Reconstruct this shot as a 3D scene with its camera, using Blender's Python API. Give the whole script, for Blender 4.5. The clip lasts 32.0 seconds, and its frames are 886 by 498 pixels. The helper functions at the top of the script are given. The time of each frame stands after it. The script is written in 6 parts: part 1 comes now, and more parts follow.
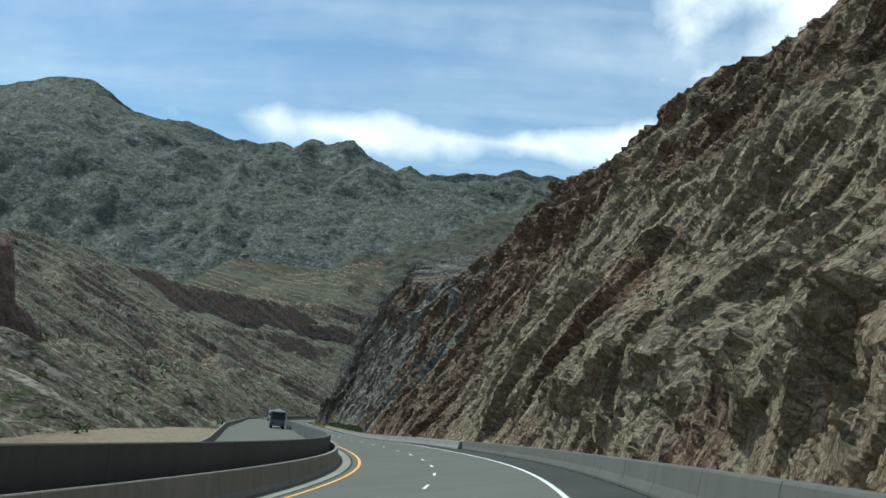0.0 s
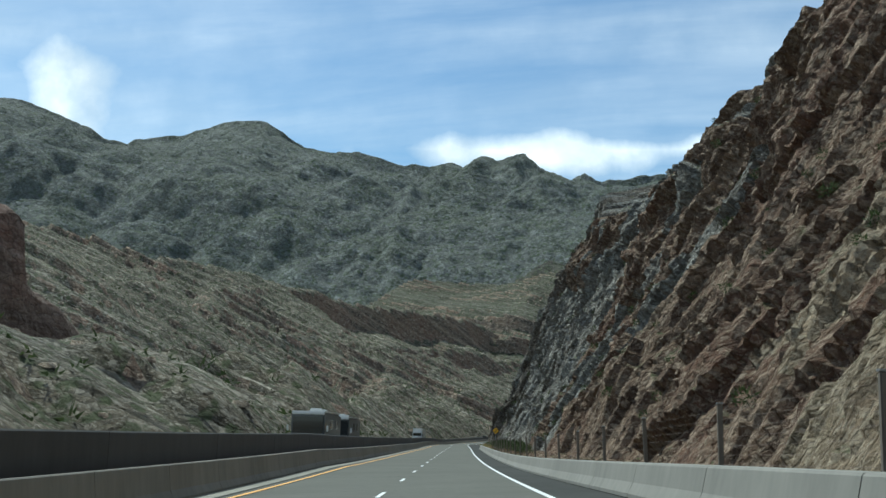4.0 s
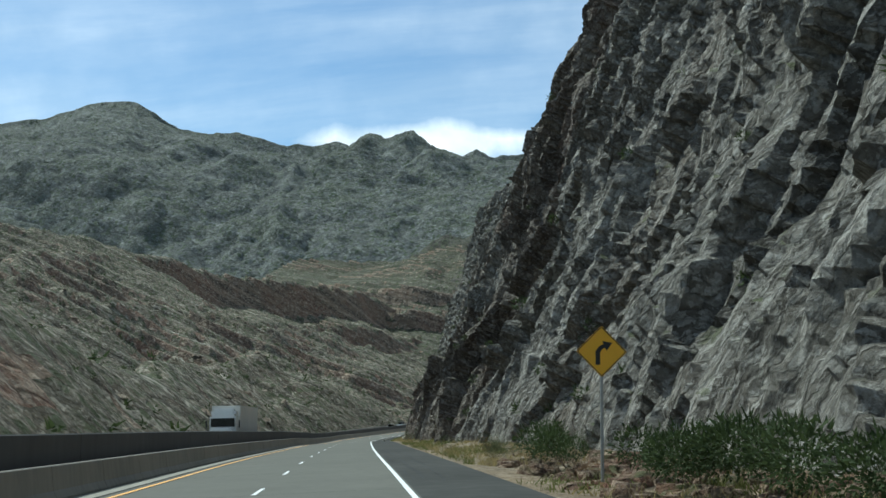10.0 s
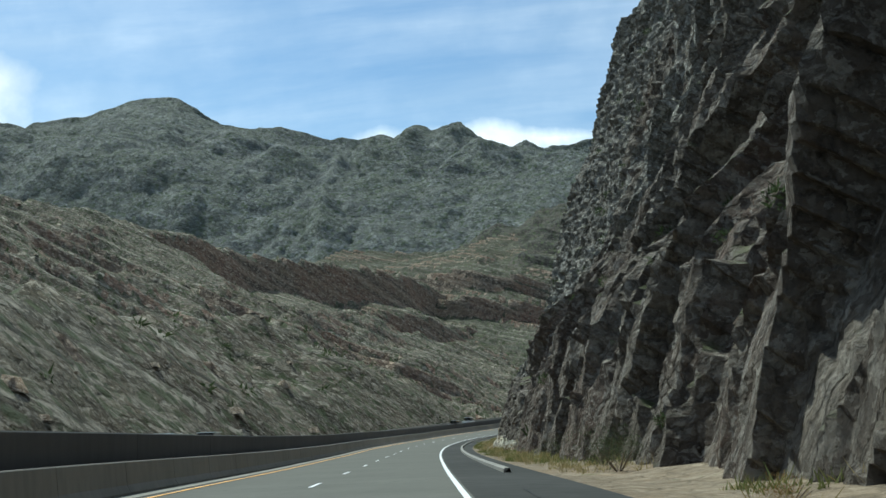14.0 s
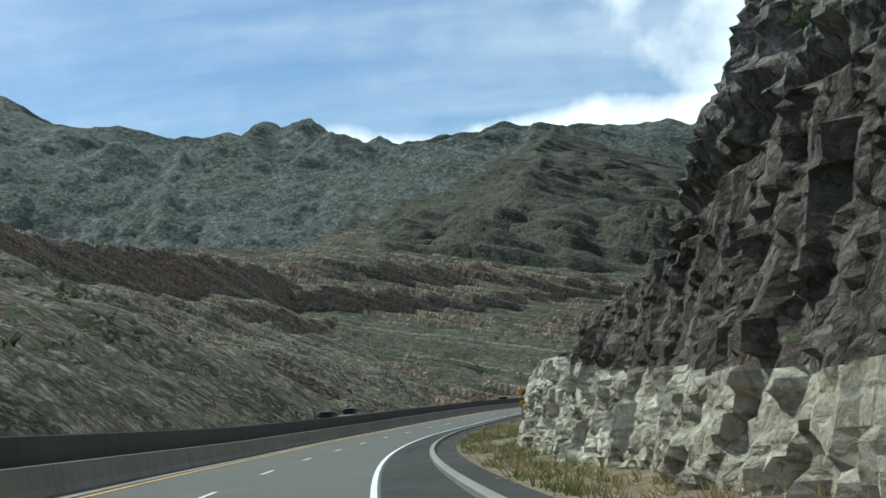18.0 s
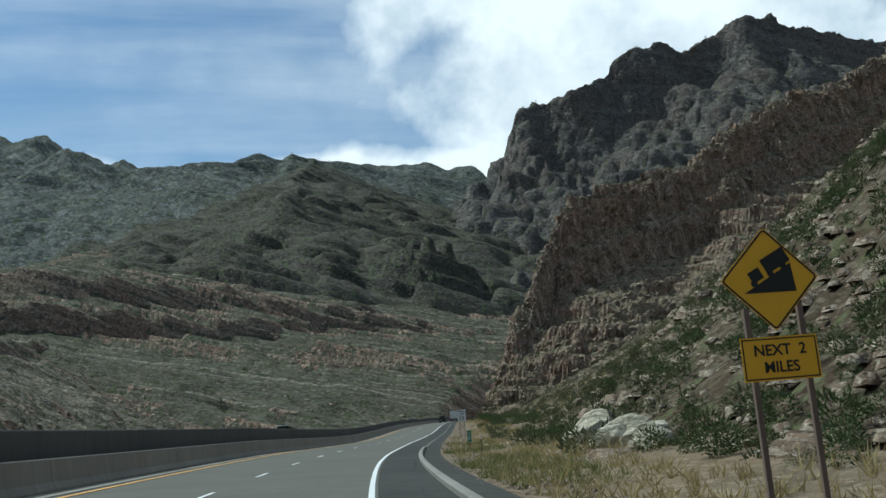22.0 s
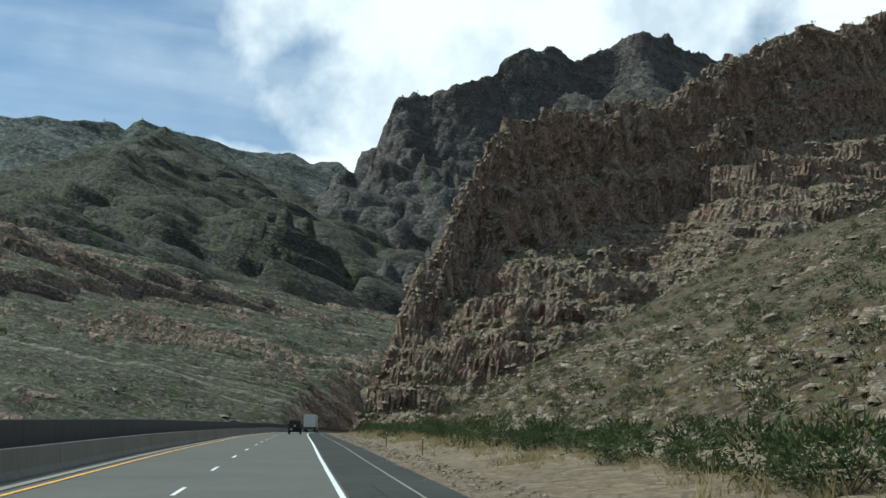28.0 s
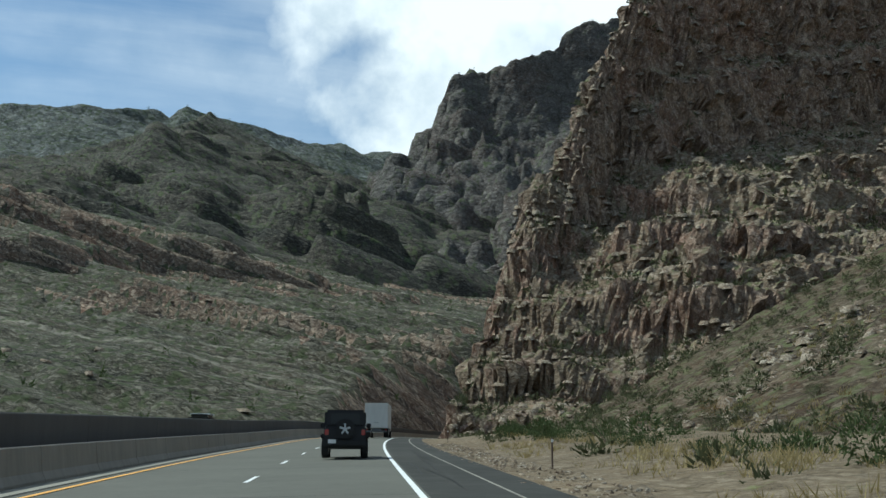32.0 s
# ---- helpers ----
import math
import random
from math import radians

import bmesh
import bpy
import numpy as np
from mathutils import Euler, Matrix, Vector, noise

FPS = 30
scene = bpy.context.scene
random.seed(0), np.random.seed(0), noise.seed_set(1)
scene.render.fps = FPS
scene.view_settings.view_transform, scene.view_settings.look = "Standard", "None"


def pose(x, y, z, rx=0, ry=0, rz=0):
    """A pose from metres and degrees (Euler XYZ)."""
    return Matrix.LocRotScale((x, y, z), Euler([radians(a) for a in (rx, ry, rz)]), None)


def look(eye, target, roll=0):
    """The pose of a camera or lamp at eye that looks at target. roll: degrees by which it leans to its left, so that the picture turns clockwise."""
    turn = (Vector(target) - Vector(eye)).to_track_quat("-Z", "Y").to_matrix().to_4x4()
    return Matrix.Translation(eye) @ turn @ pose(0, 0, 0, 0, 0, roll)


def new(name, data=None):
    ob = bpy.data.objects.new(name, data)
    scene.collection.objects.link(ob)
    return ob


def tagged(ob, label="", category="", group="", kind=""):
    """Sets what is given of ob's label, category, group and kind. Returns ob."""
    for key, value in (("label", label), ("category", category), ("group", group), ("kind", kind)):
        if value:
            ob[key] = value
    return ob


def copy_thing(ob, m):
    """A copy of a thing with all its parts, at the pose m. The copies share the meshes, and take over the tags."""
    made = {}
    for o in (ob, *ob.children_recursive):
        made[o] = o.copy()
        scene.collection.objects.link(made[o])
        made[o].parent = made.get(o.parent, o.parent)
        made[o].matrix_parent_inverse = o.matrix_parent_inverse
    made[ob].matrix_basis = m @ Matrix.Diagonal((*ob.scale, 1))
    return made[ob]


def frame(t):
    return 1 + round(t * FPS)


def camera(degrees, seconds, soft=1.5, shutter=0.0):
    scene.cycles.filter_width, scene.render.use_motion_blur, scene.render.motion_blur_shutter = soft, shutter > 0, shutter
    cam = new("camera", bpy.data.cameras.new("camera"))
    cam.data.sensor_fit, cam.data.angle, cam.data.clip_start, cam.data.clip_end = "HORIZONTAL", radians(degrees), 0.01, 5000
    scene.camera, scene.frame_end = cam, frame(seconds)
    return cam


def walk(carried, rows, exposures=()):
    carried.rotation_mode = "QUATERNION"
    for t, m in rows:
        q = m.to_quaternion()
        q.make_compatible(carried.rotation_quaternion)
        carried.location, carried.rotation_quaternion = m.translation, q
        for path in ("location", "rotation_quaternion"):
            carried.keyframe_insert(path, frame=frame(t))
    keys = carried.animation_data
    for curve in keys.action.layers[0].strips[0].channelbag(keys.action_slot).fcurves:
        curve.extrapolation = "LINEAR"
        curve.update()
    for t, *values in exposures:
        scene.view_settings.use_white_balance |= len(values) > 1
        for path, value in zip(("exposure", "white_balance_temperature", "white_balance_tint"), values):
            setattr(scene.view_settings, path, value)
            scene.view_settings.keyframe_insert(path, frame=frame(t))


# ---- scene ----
# PATH BEGIN
PATH = [
    (0, pose(0, 0.04, 1.6, 99.25, -4.89, -0.31)),
    (0.5, pose(1.62, 14.65, 1.3, 99.24, -3.97, 0.85)),
    (1, pose(2.62, 29.34, 1.02, 99.16, -3.58, 2.47)),
    (1.5, pose(2.88, 44.08, 0.75, 99.04, -3.76, 4.06)),
    (2, pose(2.37, 58.85, 0.49, 99.02, -3.95, 5.74)),
    (2.5, pose(1.19, 73.61, 0.25, 99.16, -4.25, 7.69)),
    (4.5, pose(-7, 132.55, -0.57, 100.13, -0.81, 10.05)),
    (5, pose(-9.34, 147.32, -0.75, 100.51, -0.44, 7.43)),
    (5.5, pose(-11.69, 162.11, -0.9, 100.41, 0.11, 5.5)),
    (6, pose(-14.04, 176.94, -1.05, 99.95, 0.7, 4.47)),
    (6.5, pose(-16.38, 191.79, -1.18, 99.72, 0.87, 3.96)),
    (7, pose(-18.73, 206.68, -1.3, 99.9, 1.06, 3.73)),
    (7.5, pose(-21.09, 221.6, -1.41, 99.91, 0.94, 3.73)),
    (8, pose(-23.46, 236.55, -1.5, 99.78, 1.03, 3.83)),
    (8.5, pose(-25.85, 251.52, -1.58, 99.53, 1.35, 4.12)),
    (9, pose(-28.28, 266.52, -1.65, 99.34, 1.57, 4.35)),
    (9.5, pose(-30.75, 281.55, -1.7, 99.35, 1.26, 4.51)),
    (10, pose(-33.25, 296.6, -1.74, 99.32, 1.19, 4.58)),
    (10.5, pose(-35.75, 311.64, -1.79, 99.37, 1.65, 4.85)),
    (11, pose(-38.21, 326.63, -1.85, 99.42, 1.9, 4.89)),
    (11.5, pose(-40.62, 341.56, -1.94, 99.68, 2.41, 5.4)),
    (12, pose(-42.98, 356.45, -2.05, 99.96, 2.11, 6.54)),
    (12.5, pose(-45.28, 371.28, -2.19, 99.96, 1.73, 7.47)),
    (13, pose(-47.52, 386.07, -2.34, 99.82, 1.53, 7.2)),
    (13.5, pose(-49.7, 400.81, -2.51, 99.56, 1.49, 7.29)),
    (15.5, pose(-58.19, 459.16, -3.39, 99.18, 1.55, 5.18)),
    (16, pose(-60.19, 473.53, -3.59, 99.02, 2.17, 3.71)),
    (16.5, pose(-62.05, 487.8, -3.74, 98.96, 2.85, 2.72)),
    (17, pose(-63.75, 501.96, -3.86, 99.01, 3.29, 1.86)),
    (17.5, pose(-65.25, 516.03, -3.95, 99.02, 3.84, 0.83)),
    (18, pose(-66.51, 529.99, -4, 99.36, 4.23, -0.38)),
    (18.5, pose(-67.52, 543.85, -4.02, 99.94, 4.34, -2.02)),
    (19, pose(-68.29, 557.61, -4.01, 100.47, 4.17, -4.46)),
    (19.5, pose(-68.74, 571.25, -3.96, 100.75, 4.06, -6.38)),
    (20, pose(-68.8, 584.79, -3.88, 101.1, 3.74, -8.75)),
    (20.5, pose(-68.33, 598.29, -3.77, 100.96, 4.28, -10.55)),
    (21, pose(-67.25, 611.84, -3.62, 100.76, 4.78, -12.15)),
    (21.5, pose(-65.65, 625.43, -3.44, 100.78, 4.57, -13.19)),
    (22, pose(-63.66, 639.05, -3.22, 100.84, 3.96, -14.26)),
    (22.5, pose(-61.46, 652.73, -2.97, 100.81, 3.62, -15.09)),
    (23, pose(-59.15, 666.48, -2.68, 100.8, 3.51, -15.85)),
    (23.5, pose(-56.71, 680.3, -2.35, 100.79, 3.37, -16.75)),
    (24, pose(-54, 694.15, -1.99, 100.67, 3.52, -17.62)),
    (24.5, pose(-50.88, 708, -1.59, 100.54, 3.64, -18.58)),
    (25, pose(-47.23, 721.82, -1.14, 100.42, 3.61, -19.58)),
    (25.5, pose(-43.28, 735.56, -0.68, 100.45, 2.99, -21)),
    (27.5, pose(-27.87, 789.77, 1.17, 101.22, -0.3, -24.08)),
    (28, pose(-24.28, 803.18, 1.63, 101.34, -0.5, -23.19)),
    (28.5, pose(-20.71, 816.52, 2.09, 101.2, -0.33, -22.4)),
    (29, pose(-17.12, 829.77, 2.54, 101.05, -0.07, -21.87)),
    (29.5, pose(-13.48, 842.95, 3, 101, -0.13, -21.57)),
    (30, pose(-9.8, 856.1, 3.44, 101.08, -0.11, -21.39)),
    (30.5, pose(-6.1, 869.22, 3.88, 101.13, -0.06, -21.15)),
    (31, pose(-2.46, 882.34, 4.3, 101.22, -0.17, -20.81)),
    (31.5, pose(1.14, 895.45, 4.72, 101.29, -0.22, -20.45)),
    (32, pose(4.68, 908.56, 5.12, 101.19, -0.3, -20.3)),
]
# PATH END
cam = camera(45.6, 32.0)
walk(cam, PATH, [(0.0, 0.0, 5680, -5.0), (9.0, 0.1, 5680, -5.0), (13.0, 0.15, 5730, -5.0), (18.5, 0.0, 5680, -4.0), (20.0, -0.3, 5630, -4.0), (21.5, -0.25, 5630, -4.0), (24.0, -0.15, 5680, -4.0), (32.0, -0.12, 5730, -4.0)])

# ---- light: high sun ahead, a little to the left, bright sky with broken cloud ----
SUN_AZ, SUN_EL = -48.0, 55.0   # degrees: azimuth from +y towards +x, height
world = bpy.data.worlds.new("desert_sky")
scene.world = world
world.use_nodes = True
wt = world.node_tree
for n_ in list(wt.nodes):
    wt.nodes.remove(n_)


def wn(kind, **kw):
    n = wt.nodes.new(kind)
    for k, v in kw.items():
        if k in n.inputs.keys():
            n.inputs[k].default_value = v
    return n


sky = wn("ShaderNodeTexSky")
sky.sky_type = 'NISHITA'
sky.sun_disc = False
sky.sun_elevation, sky.sun_rotation = radians(SUN_EL), radians(SUN_AZ)
sky.air_density, sky.dust_density, sky.ozone_density = 1.0, 0.6, 1.4
tc = wn("ShaderNodeTexCoord")
sep = wn("ShaderNodeSeparateXYZ")
wt.links.new(tc.outputs["Generated"], sep.inputs[0])


def wmath(op, a, b=None, c=None, clamp=False):
    n = wt.nodes.new("ShaderNodeMath")
    n.operation, n.use_clamp = op, clamp
    for k, v in enumerate((a, b, c)):
        if v is None:
            continue
        if isinstance(v, (int, float)):
            n.inputs[k].default_value = v
        else:
            wt.links.new(v, n.inputs[k])
    return n.outputs[0]


# cloud layer on a flat ceiling: direction divided by its height
zz = wmath('MAXIMUM', sep.outputs[2], 0.03)
cx = wmath('DIVIDE', sep.outputs[0], wmath('ADD', zz, 0.12))
cy = wmath('DIVIDE', sep.outputs[1], wmath('ADD', zz, 0.12))
comb = wn("ShaderNodeCombineXYZ")
wt.links.new(cx, comb.inputs[0])
wt.links.new(cy, comb.inputs[1])
rot = wn("ShaderNodeMapping")
rot.inputs["Rotation"].default_value = (0, 0, radians(35))
rot.inputs["Scale"].default_value = (0.55, 1.7, 1.0)
wt.links.new(comb.outputs[0], rot.inputs["Vector"])
cirrus = wn("ShaderNodeTexNoise", Scale=1.1, Detail=8.0, Roughness=0.58, Distortion=0.35)
wt.links.new(rot.outputs[0], cirrus.inputs["Vector"])
cumulus = wn("ShaderNodeTexNoise", Scale=7.0, Detail=9.0, Roughness=0.52, Distortion=0.1)
wt.links.new(tc.outputs["Generated"], cumulus.inputs["Vector"])


def towards(az, el, width):
    """How near a direction of the sky lies to (az, el): 1 there, 0 at width degrees."""
    d = Vector((math.sin(radians(az)) * math.cos(radians(el)), math.cos(radians(az)) * math.cos(radians(el)), math.sin(radians(el))))
    n = wt.nodes.new("ShaderNodeVectorMath")
    n.operation = 'DOT_PRODUCT'
    n.inputs[1].default_value = d
    wt.links.new(tc.outputs["Generated"], n.inputs[0])
    lo = math.cos(radians(width))
    return wmath('MULTIPLY', wmath('SUBTRACT', n.outputs["Value"], lo), 1 / (1 - lo), clamp=True)


low_band = wmath('SUBTRACT', 1.0, wmath('MULTIPLY', wmath('ABSOLUTE', wmath('SUBTRACT', sep.outputs[2], 0.262)), 22.0), clamp=True)
low_band = wmath('MULTIPLY', low_band, wmath('MULTIPLY', towards(8, 14, 23), 2.5, clamp=True))
bank = wmath('MAXIMUM', wmath('MULTIPLY', towards(27, 28.5, 20.5), 0.8), wmath('MULTIPLY', low_band, 0.53))
bank = wmath('MAXIMUM', bank, wmath('MAXIMUM', wmath('MULTIPLY', towards(-31, 16.5, 5.0), 0.32), wmath('MULTIPLY', towards(-16, 14.5, 4.0), 0.3)))
bank = wmath('MAXIMUM', bank, wmath('MULTIPLY', towards(56, 30, 26), 0.7))
cum = wmath('MULTIPLY', wmath('SUBTRACT', wmath('ADD', cumulus.outputs[0], bank), 0.76), 5.0, clamp=True)
cir = wmath('MULTIPLY', wmath('SUBTRACT', cirrus.outputs[0], 0.36), 2.4, clamp=True)
cir = wmath('MULTIPLY', cir, 0.62)
amount = wmath('MAXIMUM', cum, cir)
white = wn("ShaderNodeMix")
white.data_type = 'RGBA'
wt.links.new(amount, white.inputs["Factor"])
tint = wn("ShaderNodeMix")
tint.data_type, tint.blend_type = 'RGBA', 'MULTIPLY'
tint.inputs["Factor"].default_value = 1.0
tint.inputs["B"].default_value = (0.92, 1.0, 1.02, 1)
wt.links.new(sky.outputs[0], tint.inputs["A"])
wt.links.new(tint.outputs["Result"], white.inputs["A"])
puff = wn("ShaderNodeTexNoise", Scale=9.0, Detail=6.0, Roughness=0.55)
wt.links.new(tc.outputs["Generated"], puff.inputs["Vector"])
shade = wn("ShaderNodeMix")
shade.data_type = 'RGBA'
shade.inputs["A"].default_value, shade.inputs["B"].default_value = (7.6, 8.0, 8.6, 1), (11.4, 11.2, 11.2, 1)
wt.links.new(wmath('MULTIPLY', wmath('SUBTRACT', puff.outputs[0], 0.38), 5.5, clamp=True), shade.inputs["Factor"])
wt.links.new(shade.outputs["Result"], white.inputs["B"])
bg = wn("ShaderNodeBackground", Strength=0.105)
wt.links.new(white.outputs["Result"], bg.inputs["Color"])
wo = wn("ShaderNodeOutputWorld")
wt.links.new(bg.outputs[0], wo.inputs[0])
sun = new("sun", bpy.data.lights.new("sun", "SUN"))
sun.data.energy, sun.data.angle, sun.data.color = 4.4, radians(0.6), (1.0, 0.97, 0.89)
_d = Vector((math.sin(radians(SUN_AZ)) * math.cos(radians(SUN_EL)), math.cos(radians(SUN_AZ)) * math.cos(radians(SUN_EL)), math.sin(radians(SUN_EL))))
sun.matrix_world = look(_d * 50, (0, 0, 0))


# ---- noise in numpy ----
_tab = np.random.RandomState(5).rand(64, 64, 64).astype(np.float32)


def vnoise(x, y, z):
    xi, yi, zi = np.floor(x).astype(int), np.floor(y).astype(int), np.floor(z).astype(int)
    fx, fy, fz = x - xi, y - yi, z - zi
    fx, fy, fz = fx * fx * (3 - 2 * fx), fy * fy * (3 - 2 * fy), fz * fz * (3 - 2 * fz)
    r_ = 0
    for a in (0, 1):
        for b in (0, 1):
            for c in (0, 1):
                w = (fx if a else 1 - fx) * (fy if b else 1 - fy) * (fz if c else 1 - fz)
                r_ = r_ + w * _tab[(xi + a) & 63, (yi + b) & 63, (zi + c) & 63]
    return r_ * 2 - 1


def fbm(x, y, z=0.0, octaves=5, gain=0.5, ridged=False):
    x, y = np.asarray(x, float), np.asarray(y, float)
    z = np.broadcast_to(np.asarray(z, float), x.shape)
    tot, amp, norm = np.zeros(x.shape), 1.0, 0.0
    for k in range(octaves):
        n = vnoise(x + 17.3 * k, y - 9.1 * k, z + 5.7 * k)
        tot += amp * (1 - 2 * np.abs(n) if ridged else n)
        norm += amp
        x, y, z, amp = x * 2.03, y * 2.03, z * 2.03, amp * gain
    return tot / norm


def blocks(u, v, seed=0):
    """Angular blocks: each cell is a tilted plane at its own height, about -0.5 to 0.5."""
    ui, vi = np.floor(u).astype(int), np.floor(v).astype(int)
    f1, out = np.full(u.shape, 9.0), np.zeros(u.shape)
    for a in (-1, 0, 1):
        for b in (-1, 0, 1):
            cu, cv = ui + a, vi + b
            du = u - cu - _tab[cu & 63, cv & 63, seed & 63]
            dv = v - cv - _tab[cv & 63, cu & 63, (seed + 7) & 63]
            d = du * du + dv * dv
            near = d < f1
            f1 = np.where(near, d, f1)
            val = (_tab[cu & 63, cv & 63, (seed + 13) & 63] - 0.5) + 1.5 * ((_tab[cu & 63, cv & 63, (seed + 19) & 63] - 0.5) * du + (_tab[cu & 63, cv & 63, (seed + 29) & 63] - 0.5) * dv)
            out = np.where(near, val, out)
    return out


def step(a, b, x):
    t = np.clip((x - a) / (b - a), 0, 1)
    return t * t * (3 - 2 * t)


# ---- the road's line: heading, height and cross slope by distance in metres ----
HEAD = [-7.2, -0.3, 6.5, 8.7, 9.0, 9.0, 9.0, 9.4, 9.3, 8.9, 8.4, 8.3, 7.6, 5.7, 2.8, -2.6, -8.5, -10.1, -14.7, -16.2, -15.2, -15.3, -15.7, -15.1]
RISE = [0.15, -0.41, -0.97, -1.47, -2.18, -2.67, -2.96, -3.19, -3.47, -3.59, -3.87, -4.17, -4.81, -5.27, -5.34, -5.17, -4.62, -3.78, -2.86, -1.87, -0.71, 0.78, 2.29, 3.57, 4.86, 6.04, 7.2]
SHIFT = [-1.04, -0.47, 0.38, 1.01, 0.57, 0.09, -0.22, -0.48, -0.65, -0.64, -0.37, -0.3, -0.5, -0.67, -0.8, -0.94, -0.94, -1.23, -1.81, -2.03, -2.2, -2.26, -1.79, -1.23, -0.98, -1.09, -1.19, -1.05, -0.98, -1.04, -1.03, -0.85, -0.62, -0.44, -0.29]
_ks = [-160] + [40.0 * k for k in range(24)] + [960, 1000, 1040, 1450]
_kh = [-25.0] + HEAD + [-15.4, -17.2, -20.0, -64.0]
_ss = np.arange(-120, 1420.1, 1.0)
_h = np.interp(_ss, _ks, _kh)
_h = np.convolve(np.pad(_h, 12, mode='edge'), np.ones(25) / 25, 'valid')
_x, _y = np.cumsum(-np.sin(np.radians(_h))), np.cumsum(np.cos(np.radians(_h)))
_z0 = int(120)
_x, _y = _x - _x[_z0], _y - _y[_z0]
_zr = np.interp(_ss, [-120] + [40.0 * k for k in range(27)] + [1120, 1420], [1.8] + RISE + [8.6, 10.5])
_zr = np.convolve(np.pad(_zr, 15, mode='edge'), np.ones(31) / 31, 'valid')
_bank = np.interp(_ss, [-120, 0, 60, 120, 180, 420, 480, 540, 600, 660, 720, 780, 1000, 1080, 1420], [-7.56, -8.47, -7.27, -5.53, -1.18, -1.75, -1.36, -0.31, -0.35, 1.1, 1.77, -1.31, -1.7, 0.93, 1.67])
_shift = np.interp(_ss, [30.0 * k for k in range(35)], SHIFT)
_shift = np.convolve(np.pad(_shift, 15, mode='edge'), np.ones(31) / 31, 'valid')


def road_z(s, o):
    return np.interp(s, _ss, _zr) - np.tan(np.radians(np.interp(s, _ss, _bank))) * np.clip(o, -24, 9)


def at(s, o, z=0.0):
    """World places for distance s along the road, offset o to its right and height z over it."""
    s, o = np.broadcast_arrays(np.asarray(s, float), np.asarray(o, float))
    z = z + road_z(s, o)
    o = o + np.interp(s, _ss, _shift)
    h = np.radians(np.interp(s, _ss, _h))
    return np.stack([np.interp(s, _ss, _x) + o * np.cos(h), np.interp(s, _ss, _y) + o * np.sin(h), z], -1)


def heading(s):
    return float(np.interp(s, _ss, _h))


def along(s, o, z=0.0, turn=0.0):
    """Pose of a thing that stands at (s, o) and faces along the road."""
    p = at(s, o, z)
    return pose(p[0], p[1], p[2], 0, 0, heading(s) + turn)


# ---- materials ----
def material(name):
    m = bpy.data.materials.new(name)
    m.use_nodes = True
    return m, m.node_tree, m.node_tree.nodes["Principled BSDF"]


def nd(t, kind, **kw):
    n = t.nodes.new(kind)
    for k, v in kw.items():
        n.inputs[k.replace("_", " ")].default_value = v
    return n


def mixc(t, fac, a, b, mode='MIX'):
    n = t.nodes.new("ShaderNodeMix")
    n.data_type, n.blend_type = 'RGBA', mode
    for key, v in (("Factor", fac), ("A", a), ("B", b)):
        if isinstance(v, (int, float)):
            n.inputs[key].default_value = v
        elif isinstance(v, tuple):
            n.inputs[key].default_value = (*v, 1)
        else:
            t.links.new(v, n.inputs[key])
    return n.outputs["Result"]


def mth(t, op, a, b=None, c=None, clamp=False):
    n = t.nodes.new("ShaderNodeMath")
    n.operation, n.use_clamp = op, clamp
    for k, v in enumerate((a, b, c)):
        if v is None:
            continue
        if isinstance(v, (int, float)):
            n.inputs[k].default_value = v
        else:
            t.links.new(v, n.inputs[k])
    return n.outputs[0]


def ramp(t, fac, lo, hi):
    return mth(t, 'MULTIPLY', mth(t, 'SUBTRACT', fac, lo), 1.0 / (hi - lo), clamp=True)


